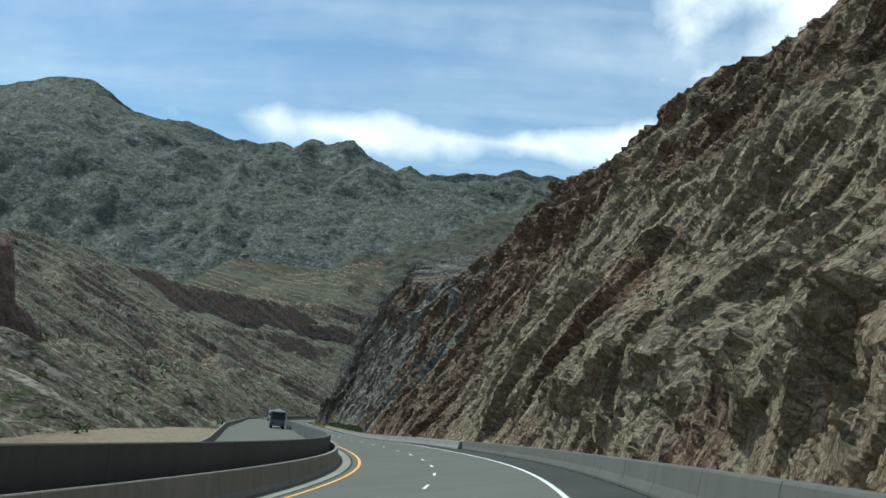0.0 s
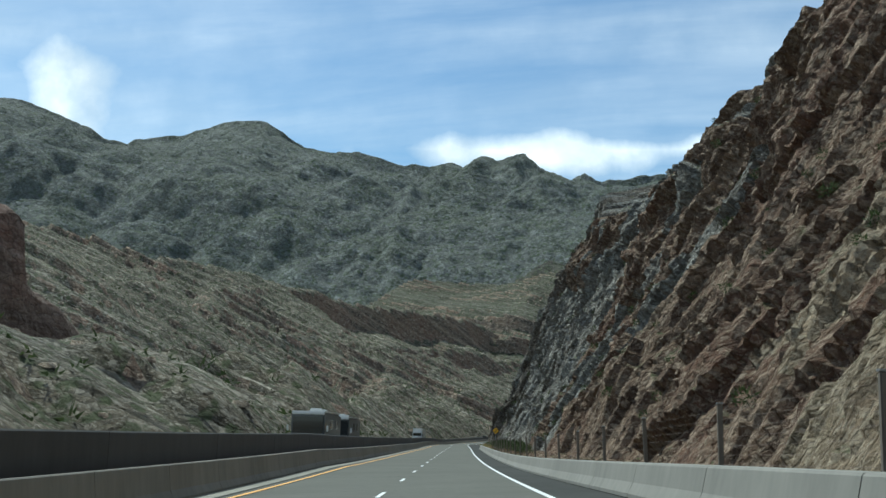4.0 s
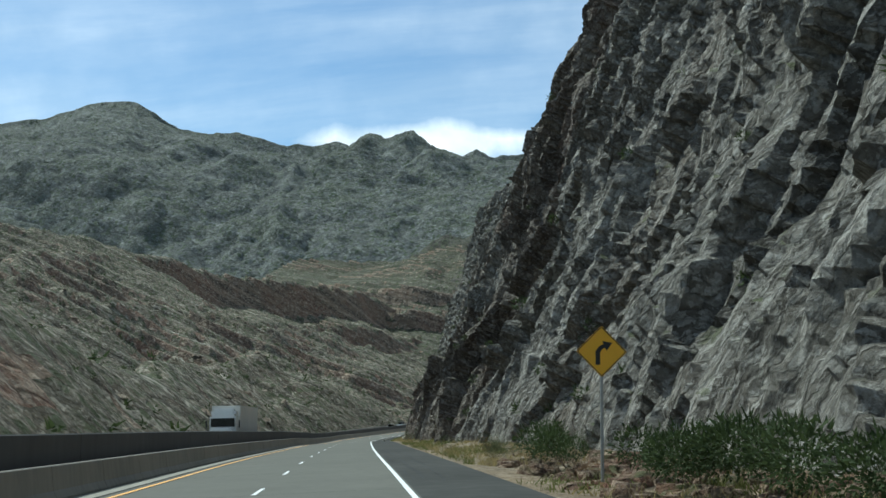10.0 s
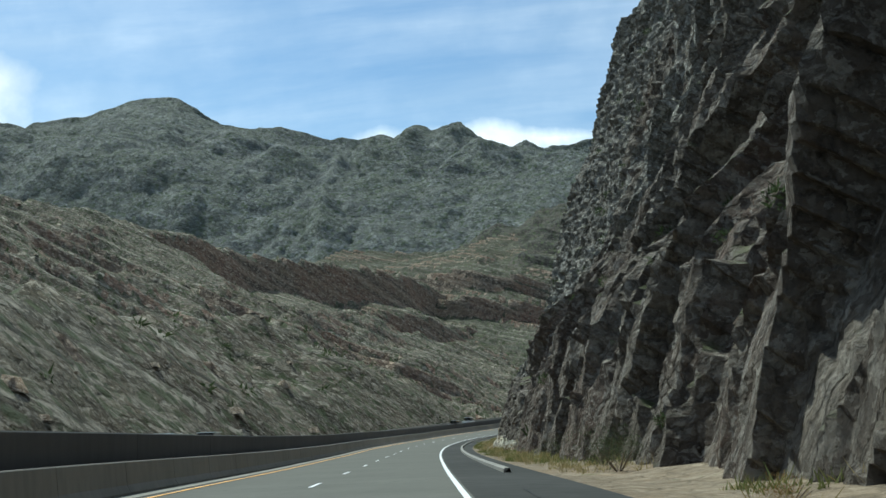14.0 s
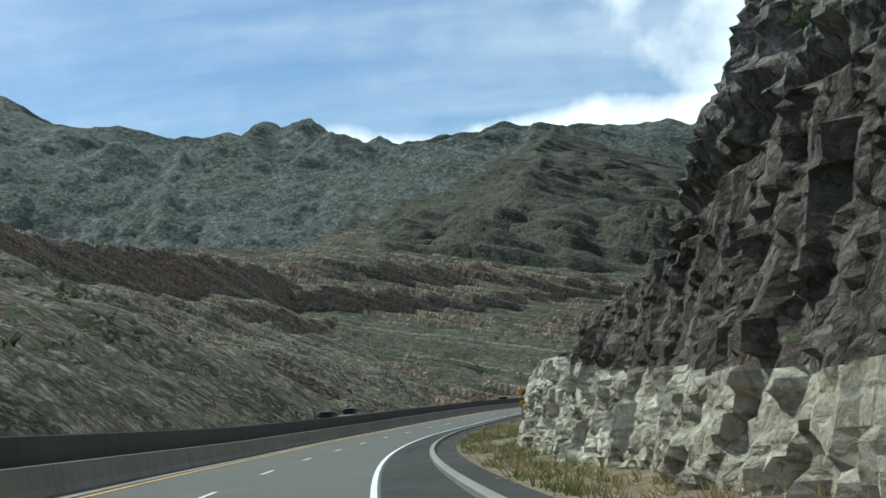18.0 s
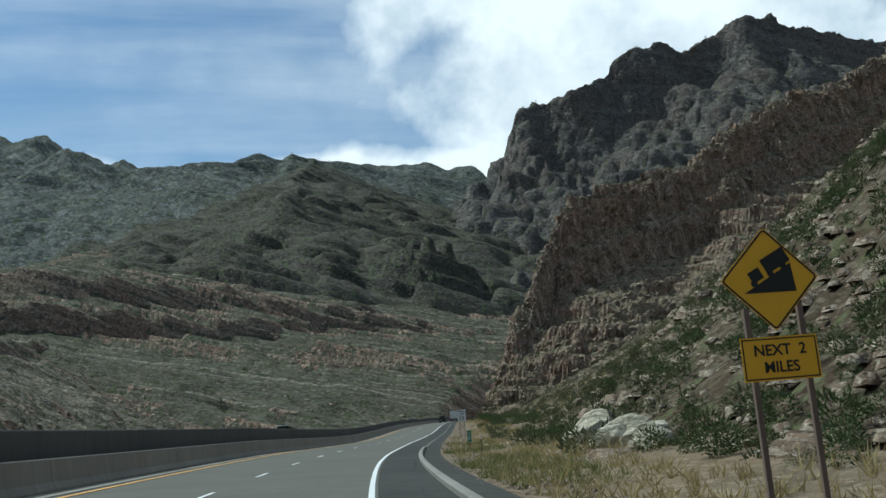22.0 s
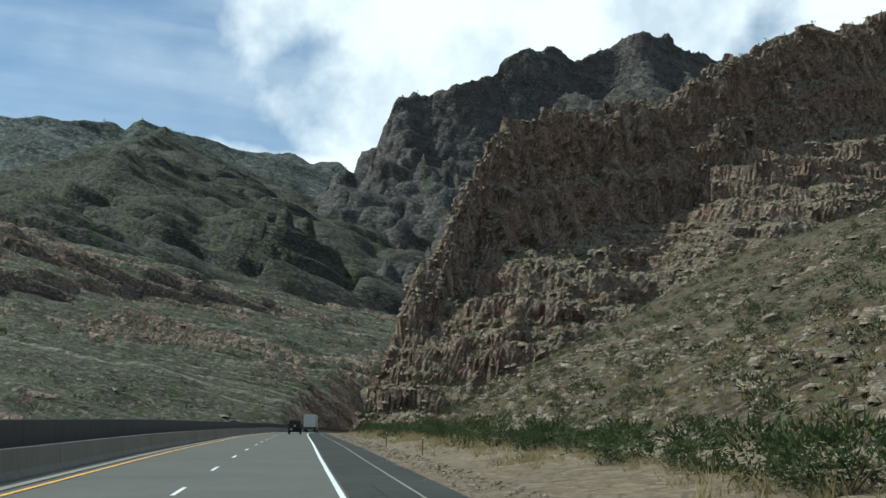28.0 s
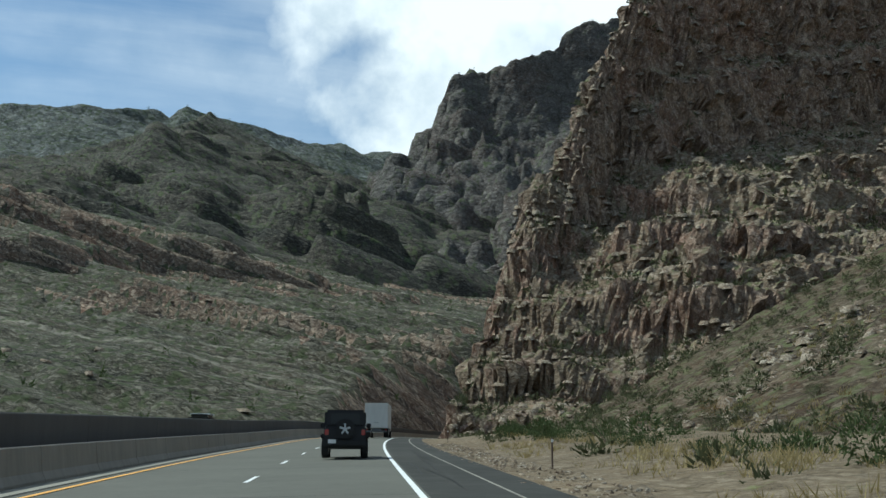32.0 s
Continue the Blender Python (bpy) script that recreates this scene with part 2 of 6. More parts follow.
def rock(name, base, dark, light, red, dip=(0.3, 0.1, 1.0), bed=6.0, size=1.0, green=0.3, bush=(0.045, 0.055, 0.025), bump=0.6, redness=0.4, wander=0.5, speck=1.0, flute=0.15, crisp=0.0, face=0.0, thin=1.8, flat=(0.25, 0.6)):
    """Broken rock in beds: angular facets at three sizes, colour from bed to bed and in blotches, scrub where it is not steep."""
    m, t, p = material(name)
    geo = nd(t, "ShaderNodeNewGeometry")
    pos = geo.outputs["Position"]
    big = nd(t, "ShaderNodeTexNoise", Scale=0.035 / size, Detail=5.0, Roughness=0.6)
    mid = nd(t, "ShaderNodeTexNoise", Scale=0.22 / size, Detail=8.0, Roughness=0.66)
    fine = nd(t, "ShaderNodeTexNoise", Scale=1.6 / size, Detail=8.0, Roughness=0.72)
    for n in (big, mid, fine):
        t.links.new(pos, n.inputs["Vector"])
    axis = Vector(dip).normalized()
    dot = t.nodes.new("ShaderNodeVectorMath")
    dot.operation = 'DOT_PRODUCT'
    dot.inputs[1].default_value = axis
    t.links.new(pos, dot.inputs[0])
    lvl = mth(t, 'ADD', mth(t, 'DIVIDE', dot.outputs["Value"], bed), mth(t, 'MULTIPLY', mid.outputs[0], wander))
    lay = nd(t, "ShaderNodeTexNoise", Scale=1.0, Detail=2.5, Roughness=0.55)
    lay.noise_dimensions = '1D'
    t.links.new(lvl, lay.inputs["W"])
    c = mixc(t, ramp(t, lay.outputs[0], 0.34, 0.66), dark, base)
    c = mixc(t, mth(t, 'MULTIPLY', ramp(t, lay.outputs[0], 0.56, 0.72), ramp(t, mid.outputs[0], 0.4, 0.65)), c, light)
    c = mixc(t, mth(t, 'MULTIPLY', ramp(t, big.outputs[0], 0.46, 0.62), redness), c, red)
    ns = nd(t, "ShaderNodeSeparateXYZ")
    t.links.new(geo.outputs["Normal"], ns.inputs[0])
    if face:
        worn = mth(t, 'MULTIPLY', ramp(t, ns.outputs[2], 0.90, 0.74), ramp(t, mid.outputs[0], 0.42, 0.56))
        c = mixc(t, mth(t, 'MULTIPLY', worn, face), c, light)

    def vec(op, u, v, w=None):
        n = nd(t, "ShaderNodeVectorMath")
        n.operation = op
        for k, q in enumerate((u, v, w)):
            if isinstance(q, tuple):
                n.inputs[k].default_value = q
            elif q is not None:
                t.links.new(q, n.inputs[k])
        return n.outputs[0]

    # blocks lie along the beds: the bedding plane is turned level, then drawn thin across it
    turn = nd(t, "ShaderNodeMapping")
    turn.inputs["Rotation"].default_value = axis.rotation_difference(Vector((0, 0, 1))).to_euler('XYZ')
    t.links.new(pos, turn.inputs["Vector"])
    bent = vec('MULTIPLY_ADD', mid.outputs["Color"], (2.6 * size,) * 3, turn.outputs[0])
    bent = vec('MULTIPLY_ADD', fine.outputs["Color"], (0.42 * size,) * 3, bent)
    cell = vec('MULTIPLY', bent, (1.0, 0.8, thin))
    tilt = None
    tone = []
    for sc, k in ((0.30, 0.75), (0.85, 0.85), (2.5, 0.7)):
        v = nd(t, "ShaderNodeTexVoronoi", Scale=sc / size)
        t.links.new(cell, v.inputs["Vector"])
        d = vec('MULTIPLY_ADD', v.outputs["Color"], (2 * k,) * 3, (-k, -k, -k))
        tilt = d if tilt is None else vec('ADD', tilt, d)
        q = nd(t, "ShaderNodeSeparateColor")
        t.links.new(v.outputs["Color"], q.inputs[0])
        tone.append(q)
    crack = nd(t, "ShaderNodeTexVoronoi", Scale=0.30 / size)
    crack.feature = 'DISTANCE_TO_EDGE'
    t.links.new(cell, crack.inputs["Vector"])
    c = mixc(t, mth(t, 'MULTIPLY', ramp(t, tone[1].outputs[2], 0.4, 0.95), 0.4 * speck), c, dark)
    c = mixc(t, mth(t, 'MULTIPLY', ramp(t, tone[1].outputs[1], 0.70, 0.86), 0.55 * speck), c, light)
    c = mixc(t, mth(t, 'MULTIPLY', ramp(t, tone[2].outputs[0], 0.70, 0.85), 0.5 * speck), c, light)
    c = mixc(t, mth(t, 'MULTIPLY', ramp(t, tone[2].outputs[1], 0.65, 0.85), 0.45 * speck), c, tuple(v * 0.8 for v in dark))
    # cavity shade in the colour: low spots of the fine noise go dark
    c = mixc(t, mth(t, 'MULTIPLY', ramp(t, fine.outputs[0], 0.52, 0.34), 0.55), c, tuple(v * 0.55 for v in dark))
    # and painted shade along the cracks between the blocks
    crack_shade = mth(t, 'MULTIPLY', ramp(t, crack.outputs["Distance"], 0.07, 0.0), ramp(t, fine.outputs[0], 0.42, 0.55))
    c = mixc(t, mth(t, 'MULTIPLY', crack_shade, 0.7), c, tuple(v * 0.3 for v in dark))
    tall = nd(t, "ShaderNodeMapping")
    tall.inputs["Scale"].default_value = (1.0, 1.0, 0.15)
    tall.inputs["Rotation"].default_value = (radians(4), radians(14), 0)
    t.links.new(pos, tall.inputs["Vector"])
    fl = nd(t, "ShaderNodeTexNoise", Scale=0.5 / size, Detail=7.0, Roughness=0.68)
    t.links.new(tall.outputs[0], fl.inputs["Vector"])
    c = mixc(t, mth(t, 'MULTIPLY', ramp(t, fl.outputs[0], 0.56, 0.68), 0.35 * flute), c, light)
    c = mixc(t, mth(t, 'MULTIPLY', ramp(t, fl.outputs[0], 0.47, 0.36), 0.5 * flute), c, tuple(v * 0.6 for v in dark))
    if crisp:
        # thin pale ledges, each with shadow painted dark below it, broken along their length
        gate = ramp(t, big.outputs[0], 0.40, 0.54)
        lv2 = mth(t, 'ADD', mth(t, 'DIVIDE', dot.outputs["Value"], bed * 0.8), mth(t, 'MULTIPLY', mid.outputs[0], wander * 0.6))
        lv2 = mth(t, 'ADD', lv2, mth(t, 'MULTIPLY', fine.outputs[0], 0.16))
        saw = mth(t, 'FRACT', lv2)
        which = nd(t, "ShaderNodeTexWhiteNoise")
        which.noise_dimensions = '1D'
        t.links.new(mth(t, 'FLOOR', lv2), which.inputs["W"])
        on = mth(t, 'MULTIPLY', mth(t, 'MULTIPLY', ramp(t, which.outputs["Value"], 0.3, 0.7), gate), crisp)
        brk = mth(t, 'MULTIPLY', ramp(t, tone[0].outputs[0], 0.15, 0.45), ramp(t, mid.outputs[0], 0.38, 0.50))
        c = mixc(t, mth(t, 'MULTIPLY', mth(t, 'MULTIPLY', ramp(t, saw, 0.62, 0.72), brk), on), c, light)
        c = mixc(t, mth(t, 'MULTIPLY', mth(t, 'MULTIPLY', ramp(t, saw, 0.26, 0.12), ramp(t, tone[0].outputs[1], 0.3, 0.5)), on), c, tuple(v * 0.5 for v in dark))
    # scrub
    scr = nd(t, "ShaderNodeTexVoronoi", Scale=0.42 / size)
    t.links.new(bent, scr.inputs["Vector"])
    clump = mth(t, 'MULTIPLY', ramp(t, scr.outputs["Distance"], 0.52, 0.36), ramp(t, mid.outputs[0], 0.66 - green * 0.4, 0.72 - green * 0.3))
    gr = mth(t, 'MULTIPLY', clump, ramp(t, ns.outputs[2], flat[0], flat[1]))
    gcol = mixc(t, fine.outputs[0], bush, tuple(v * 2.3 for v in bush))
    c = mixc(t, mth(t, 'MULTIPLY', gr, 0.85 if green > 0 else 0.0), c, gcol)
    t.links.new(c, p.inputs["Base Color"])
    p.inputs["Roughness"].default_value = 0.92
    p.inputs["Specular IOR Level"].default_value = 0.15
    nrm = vec('NORMALIZE', vec('MULTIPLY_ADD', tilt, (0.42 * bump,) * 3, geo.outputs["Normal"]), None)
    hgt = mth(t, 'ADD', mth(t, 'MULTIPLY', mid.outputs[0], 1.1), mth(t, 'MULTIPLY', fine.outputs[0], 0.55))
    hgt = mth(t, 'ADD', hgt, mth(t, 'MULTIPLY', lay.outputs[0], 0.35))
    hgt = mth(t, 'ADD', hgt, mth(t, 'MULTIPLY', fl.outputs[0], 0.8 * flute))
    hgt = mth(t, 'ADD', hgt, mth(t, 'MULTIPLY', ramp(t, crack.outputs["Distance"], 0.0, 0.12), 0.3))
    bp = nd(t, "ShaderNodeBump", Strength=0.8 * bump, Distance=1.6 * size)
    t.links.new(hgt, bp.inputs["Height"])
    t.links.new(nrm, bp.inputs["Normal"])
    t.links.new(bp.outputs[0], p.inputs["Normal"])
    return m


def plain(name, col, rough=0.7, metal=0.0, vary=0.25, scale=6.0, bump=0.0, streak=False, gloss=0.5):
    """Paint, concrete, asphalt or metal with blotches at two sizes."""
    m, t, p = material(name)
    geo = nd(t, "ShaderNodeTexCoord")
    a = nd(t, "ShaderNodeTexNoise", Scale=scale, Detail=8.0, Roughness=0.65)
    b = nd(t, "ShaderNodeTexNoise", Scale=scale * 0.08, Detail=4.0, Roughness=0.6)
    mp = nd(t, "ShaderNodeMapping")
    if streak:
        mp.inputs["Scale"].default_value = (1, 1, 0.25)
    g2 = nd(t, "ShaderNodeNewGeometry")
    t.links.new(g2.outputs["Position"], mp.inputs["Vector"])
    t.links.new(mp.outputs[0], a.inputs["Vector"])
    t.links.new(mp.outputs[0], b.inputs["Vector"])
    f = mth(t, 'ADD', mth(t, 'MULTIPLY', a.outputs[0], 0.5), mth(t, 'MULTIPLY', b.outputs[0], 0.5))
    c = mixc(t, ramp(t, f, 0.35, 0.65), tuple(v * (1 - vary) for v in col), tuple(min(1, v * (1 + vary * 0.7)) for v in col))
    t.links.new(c, p.inputs["Base Color"])
    p.inputs["Roughness"].default_value, p.inputs["Metallic"].default_value = rough, metal
    p.inputs["Specular IOR Level"].default_value = gloss
    if bump:
        bp = nd(t, "ShaderNodeBump", Strength=bump, Distance=0.02)
        t.links.new(a.outputs[0], bp.inputs["Height"])
        t.links.new(bp.outputs[0], p.inputs["Normal"])
    return m


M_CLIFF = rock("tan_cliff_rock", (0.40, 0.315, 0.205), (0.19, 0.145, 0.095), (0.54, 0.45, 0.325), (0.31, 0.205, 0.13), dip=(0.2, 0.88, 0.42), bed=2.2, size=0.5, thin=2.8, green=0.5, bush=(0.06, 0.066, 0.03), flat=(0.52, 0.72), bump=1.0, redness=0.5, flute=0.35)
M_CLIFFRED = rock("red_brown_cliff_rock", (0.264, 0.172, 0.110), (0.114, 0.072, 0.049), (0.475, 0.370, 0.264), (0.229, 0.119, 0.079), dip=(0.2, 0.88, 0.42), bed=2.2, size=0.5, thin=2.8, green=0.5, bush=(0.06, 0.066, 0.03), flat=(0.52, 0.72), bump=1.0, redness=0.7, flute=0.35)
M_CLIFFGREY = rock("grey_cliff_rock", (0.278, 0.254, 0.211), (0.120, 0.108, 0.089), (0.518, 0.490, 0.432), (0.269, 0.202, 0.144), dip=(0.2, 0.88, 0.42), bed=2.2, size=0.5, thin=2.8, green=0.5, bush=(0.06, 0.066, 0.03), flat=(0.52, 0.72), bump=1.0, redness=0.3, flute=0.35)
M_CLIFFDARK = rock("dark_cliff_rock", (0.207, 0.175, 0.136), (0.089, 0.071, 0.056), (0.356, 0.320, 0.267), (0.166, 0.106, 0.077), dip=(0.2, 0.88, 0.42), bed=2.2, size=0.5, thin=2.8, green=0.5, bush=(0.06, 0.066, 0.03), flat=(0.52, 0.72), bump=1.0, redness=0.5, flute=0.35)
M_PALE = rock("pale_outcrop_rock", (0.72, 0.67, 0.52), (0.44, 0.39, 0.28), (0.84, 0.80, 0.67), (0.50, 0.40, 0.30), dip=(0.1, 0.2, 1), bed=1.0, size=0.35, green=0.0, bump=0.9, flute=0.6, speck=0.5)
M_TALUS = rock("talus_soil", (0.100, 0.072, 0.043), (0.045, 0.032, 0.019), (0.197, 0.162, 0.114), (0.112, 0.060, 0.035), bed=9, size=0.6, green=0.6, bush=(0.06, 0.064, 0.028), bump=0.6, redness=0.45, flute=0.0)
M_BROWN = rock("brown_cliff_rock", (0.297, 0.226, 0.152), (0.149, 0.106, 0.071), (0.439, 0.368, 0.277), (0.271, 0.161, 0.100), dip=(0.1, 0.05, 1), bed=4, size=0.7, green=0.55, bush=(0.085, 0.09, 0.04), bump=0.8, redness=0.4, flute=0.1, thin=2.0)
M_REDCOL = rock("red_columnar_rock", (0.34, 0.235, 0.16), (0.15, 0.10, 0.072), (0.54, 0.42, 0.32), (0.34, 0.175, 0.115), dip=(0.9, 0.3, 0.12), bed=3, size=0.8, green=0.3, bush=(0.07, 0.074, 0.035), bump=0.9, redness=0.5, flute=0.6, thin=2.4)
M_REDROCK = rock("dark_red_rock", (0.24, 0.165, 0.125), (0.11, 0.075, 0.058), (0.38, 0.31, 0.25), (0.24, 0.125, 0.09), dip=(0.15, 0.1, 1), bed=6, size=1.1, green=0.1, bump=0.8, redness=0.8, speck=0.4, flute=0.8)
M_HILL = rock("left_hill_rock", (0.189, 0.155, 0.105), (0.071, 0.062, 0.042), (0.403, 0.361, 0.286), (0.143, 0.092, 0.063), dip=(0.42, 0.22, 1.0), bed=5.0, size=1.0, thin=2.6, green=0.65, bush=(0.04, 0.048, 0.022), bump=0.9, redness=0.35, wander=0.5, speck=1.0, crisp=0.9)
M_SCARP = rock("brown_scarp_rock", (0.287, 0.201, 0.138), (0.098, 0.075, 0.057), (0.506, 0.414, 0.310), (0.287, 0.149, 0.098), dip=(0.42, 0.2, 1.0), bed=6.0, size=1.4, green=0.1, bump=1.0, redness=0.6, flute=0.5)
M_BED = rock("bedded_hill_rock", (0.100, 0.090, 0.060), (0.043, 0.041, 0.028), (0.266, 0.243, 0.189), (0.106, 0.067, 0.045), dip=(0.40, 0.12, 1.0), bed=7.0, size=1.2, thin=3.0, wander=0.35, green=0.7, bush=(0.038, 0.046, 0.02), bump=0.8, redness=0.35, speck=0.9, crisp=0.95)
# cloud shade over the ridge is put into these darker rock colours
M_DARK = rock("cloud_shaded_ridge_rock", (0.083, 0.075, 0.057), (0.033, 0.033, 0.027), (0.154, 0.137, 0.107), (0.089, 0.059, 0.045), dip=(0.35, 0.1, 1.0), bed=22.0, size=2.4, thin=2.5, green=0.55, bump=0.7, redness=0.25)
M_FAR = rock("far_mountain_rock", (0.120, 0.122, 0.106), (0.058, 0.062, 0.056), (0.25, 0.26, 0.25), (0.066, 0.074, 0.046), dip=(0.3, -0.2, 1.0), bed=30.0, size=5.0, green=0.6, bush=(0.036, 0.046, 0.024), bump=0.7, redness=0.85, speck=0.6, flute=0.1, face=0.35)
M_MESA = rock("mesa_rock", (0.127, 0.113, 0.100), (0.053, 0.050, 0.047), (0.220, 0.200, 0.180), (0.120, 0.070, 0.050), dip=(0.12, 0.05, 1.0), bed=26.0, size=3.4, green=0.5, bump=0.8, redness=0.55, flute=0.4, face=0.35)
M_GROUND = rock("desert_ground", (0.230, 0.178, 0.119), (0.136, 0.102, 0.064), (0.340, 0.281, 0.204), (0.255, 0.170, 0.093), bed=20, size=0.3, green=0.15, bush=(0.09, 0.10, 0.035), bump=0.5, speck=0.6, flute=0.0)
M_ASPHALT = plain("grey_road_surface", (0.122, 0.118, 0.10), 0.9, vary=0.14, scale=3.0, bump=0.3, gloss=0.12)
M_SHOULDER = plain("dark_asphalt_shoulder", (0.055, 0.054, 0.049), 0.95, vary=0.3, scale=1.2, bump=0.4, gloss=0.1)
M_CONC = plain("weathered_concrete", (0.215, 0.20, 0.17), 0.85, vary=0.22, scale=2.5, bump=0.2, streak=True)
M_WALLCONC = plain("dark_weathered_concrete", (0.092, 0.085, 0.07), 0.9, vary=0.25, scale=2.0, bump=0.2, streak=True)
# dark concrete, its base colour also holding the shade of the road side
M_DARKWALL = plain("dark_shaded_concrete", (0.075, 0.072, 0.07), 0.9, vary=0.25, scale=1.5, bump=0.2, streak=True)
M_GUTTER = plain("dusty_concrete_gutter", (0.23, 0.215, 0.175), 0.9, vary=0.3, scale=1.6, bump=0.2)
M_WHITE = plain("white_road_paint", (0.72, 0.72, 0.70), 0.6, vary=0.12, scale=8)
M_YELLOW = plain("yellow_road_paint", (0.78, 0.38, 0.06), 0.6, vary=0.15, scale=8)


# ---- mesh helpers ----
def grid_mesh(name, P, mat, smooth=True, flip=False):
    """One mesh from an (n, m, 3) array of places."""
    n, m = P.shape[:2]
    me = bpy.data.meshes.new(name)
    idx = np.arange(n * m).reshape(n, m)
    a, b, c, d = idx[:-1, :-1], idx[1:, :-1], idx[1:, 1:], idx[:-1, 1:]
    q = np.stack([a, d, c, b] if flip else [a, b, c, d], -1).reshape(-1, 4)
    me.vertices.add(n * m)
    me.vertices.foreach_set("co", P.reshape(-1).astype(np.float32))
    me.loops.add(q.size)
    me.loops.foreach_set("vertex_index", q.reshape(-1).astype(np.int32))
    me.polygons.add(len(q))
    me.polygons.foreach_set("loop_start", (np.arange(len(q)) * 4).astype(np.int32))
    me.polygons.foreach_set("use_smooth", np.full(len(q), smooth))
    me.update(calc_edges=True)
    me.materials.append(mat)
    return me


def setting(name, me, label, category, parent=None):
    ob = new(name, me)
    if parent is None:
        tagged(ob, label, category, kind="structure")
    else:
        ob.parent = parent
    return ob


def part(name, bm, mat, parent, label=""):
    me = bpy.data.meshes.new(name)
    bm.to_mesh(me)
    bm.free()
    me.materials.append(mat)
    ob = new(name, me)
    ob.parent = parent
    if label:
        tagged(ob, label)
    return ob


def sweep(name, s0, s1, prof, mat, ds=2.0, ends=True):
    """A closed or open cross-section (offset, height) drawn along the road."""
    n = max(2, int(round((s1 - s0) / ds)) + 1)
    ss = np.linspace(s0, s1, n)
    P = np.stack([at(ss, np.full(n, o), z) for o, z in prof], 1)
    me = grid_mesh(name, P, mat, smooth=False, flip=True)
    if ends and len(prof) > 3:
        bm = bmesh.new()
        bm.from_mesh(me)
        bm.verts.ensure_lookup_table()
        k = len(prof)
        for row in (0, n - 1):
            try:
                bm.faces.new([bm.verts[row * k + j] for j in range(k - 1)])
            except ValueError:
                pass
        bm.to_mesh(me)
        bm.free()
    return me


# ---- mountains: crests with falling flanks ----
def ridge_height(x, y, crests):
    """Height of a set of crests: each is (points, flank slope or list of (distance, fall), cliff drop, cliff width)."""
    best = np.full(x.shape, -1e4)
    for pts, m, cd, cw in crests:
        for (x0, y0, z0), (x1, y1, z1) in zip(pts[:-1], pts[1:]):
            dx, dy = x1 - x0, y1 - y0
            t = np.clip(((x - x0) * dx + (y - y0) * dy) / (dx * dx + dy * dy), 0, 1)
            d = np.hypot(x - x0 - t * dx, y - y0 - t * dy)
            fall = np.interp(d, [q[0] for q in m], [q[1] for q in m]) if isinstance(m, list) else m * d
            best = np.maximum(best, z0 + t * (z1 - z0) - fall - cd * (1 - np.exp(-d / cw)))
    return best


SURF = {}


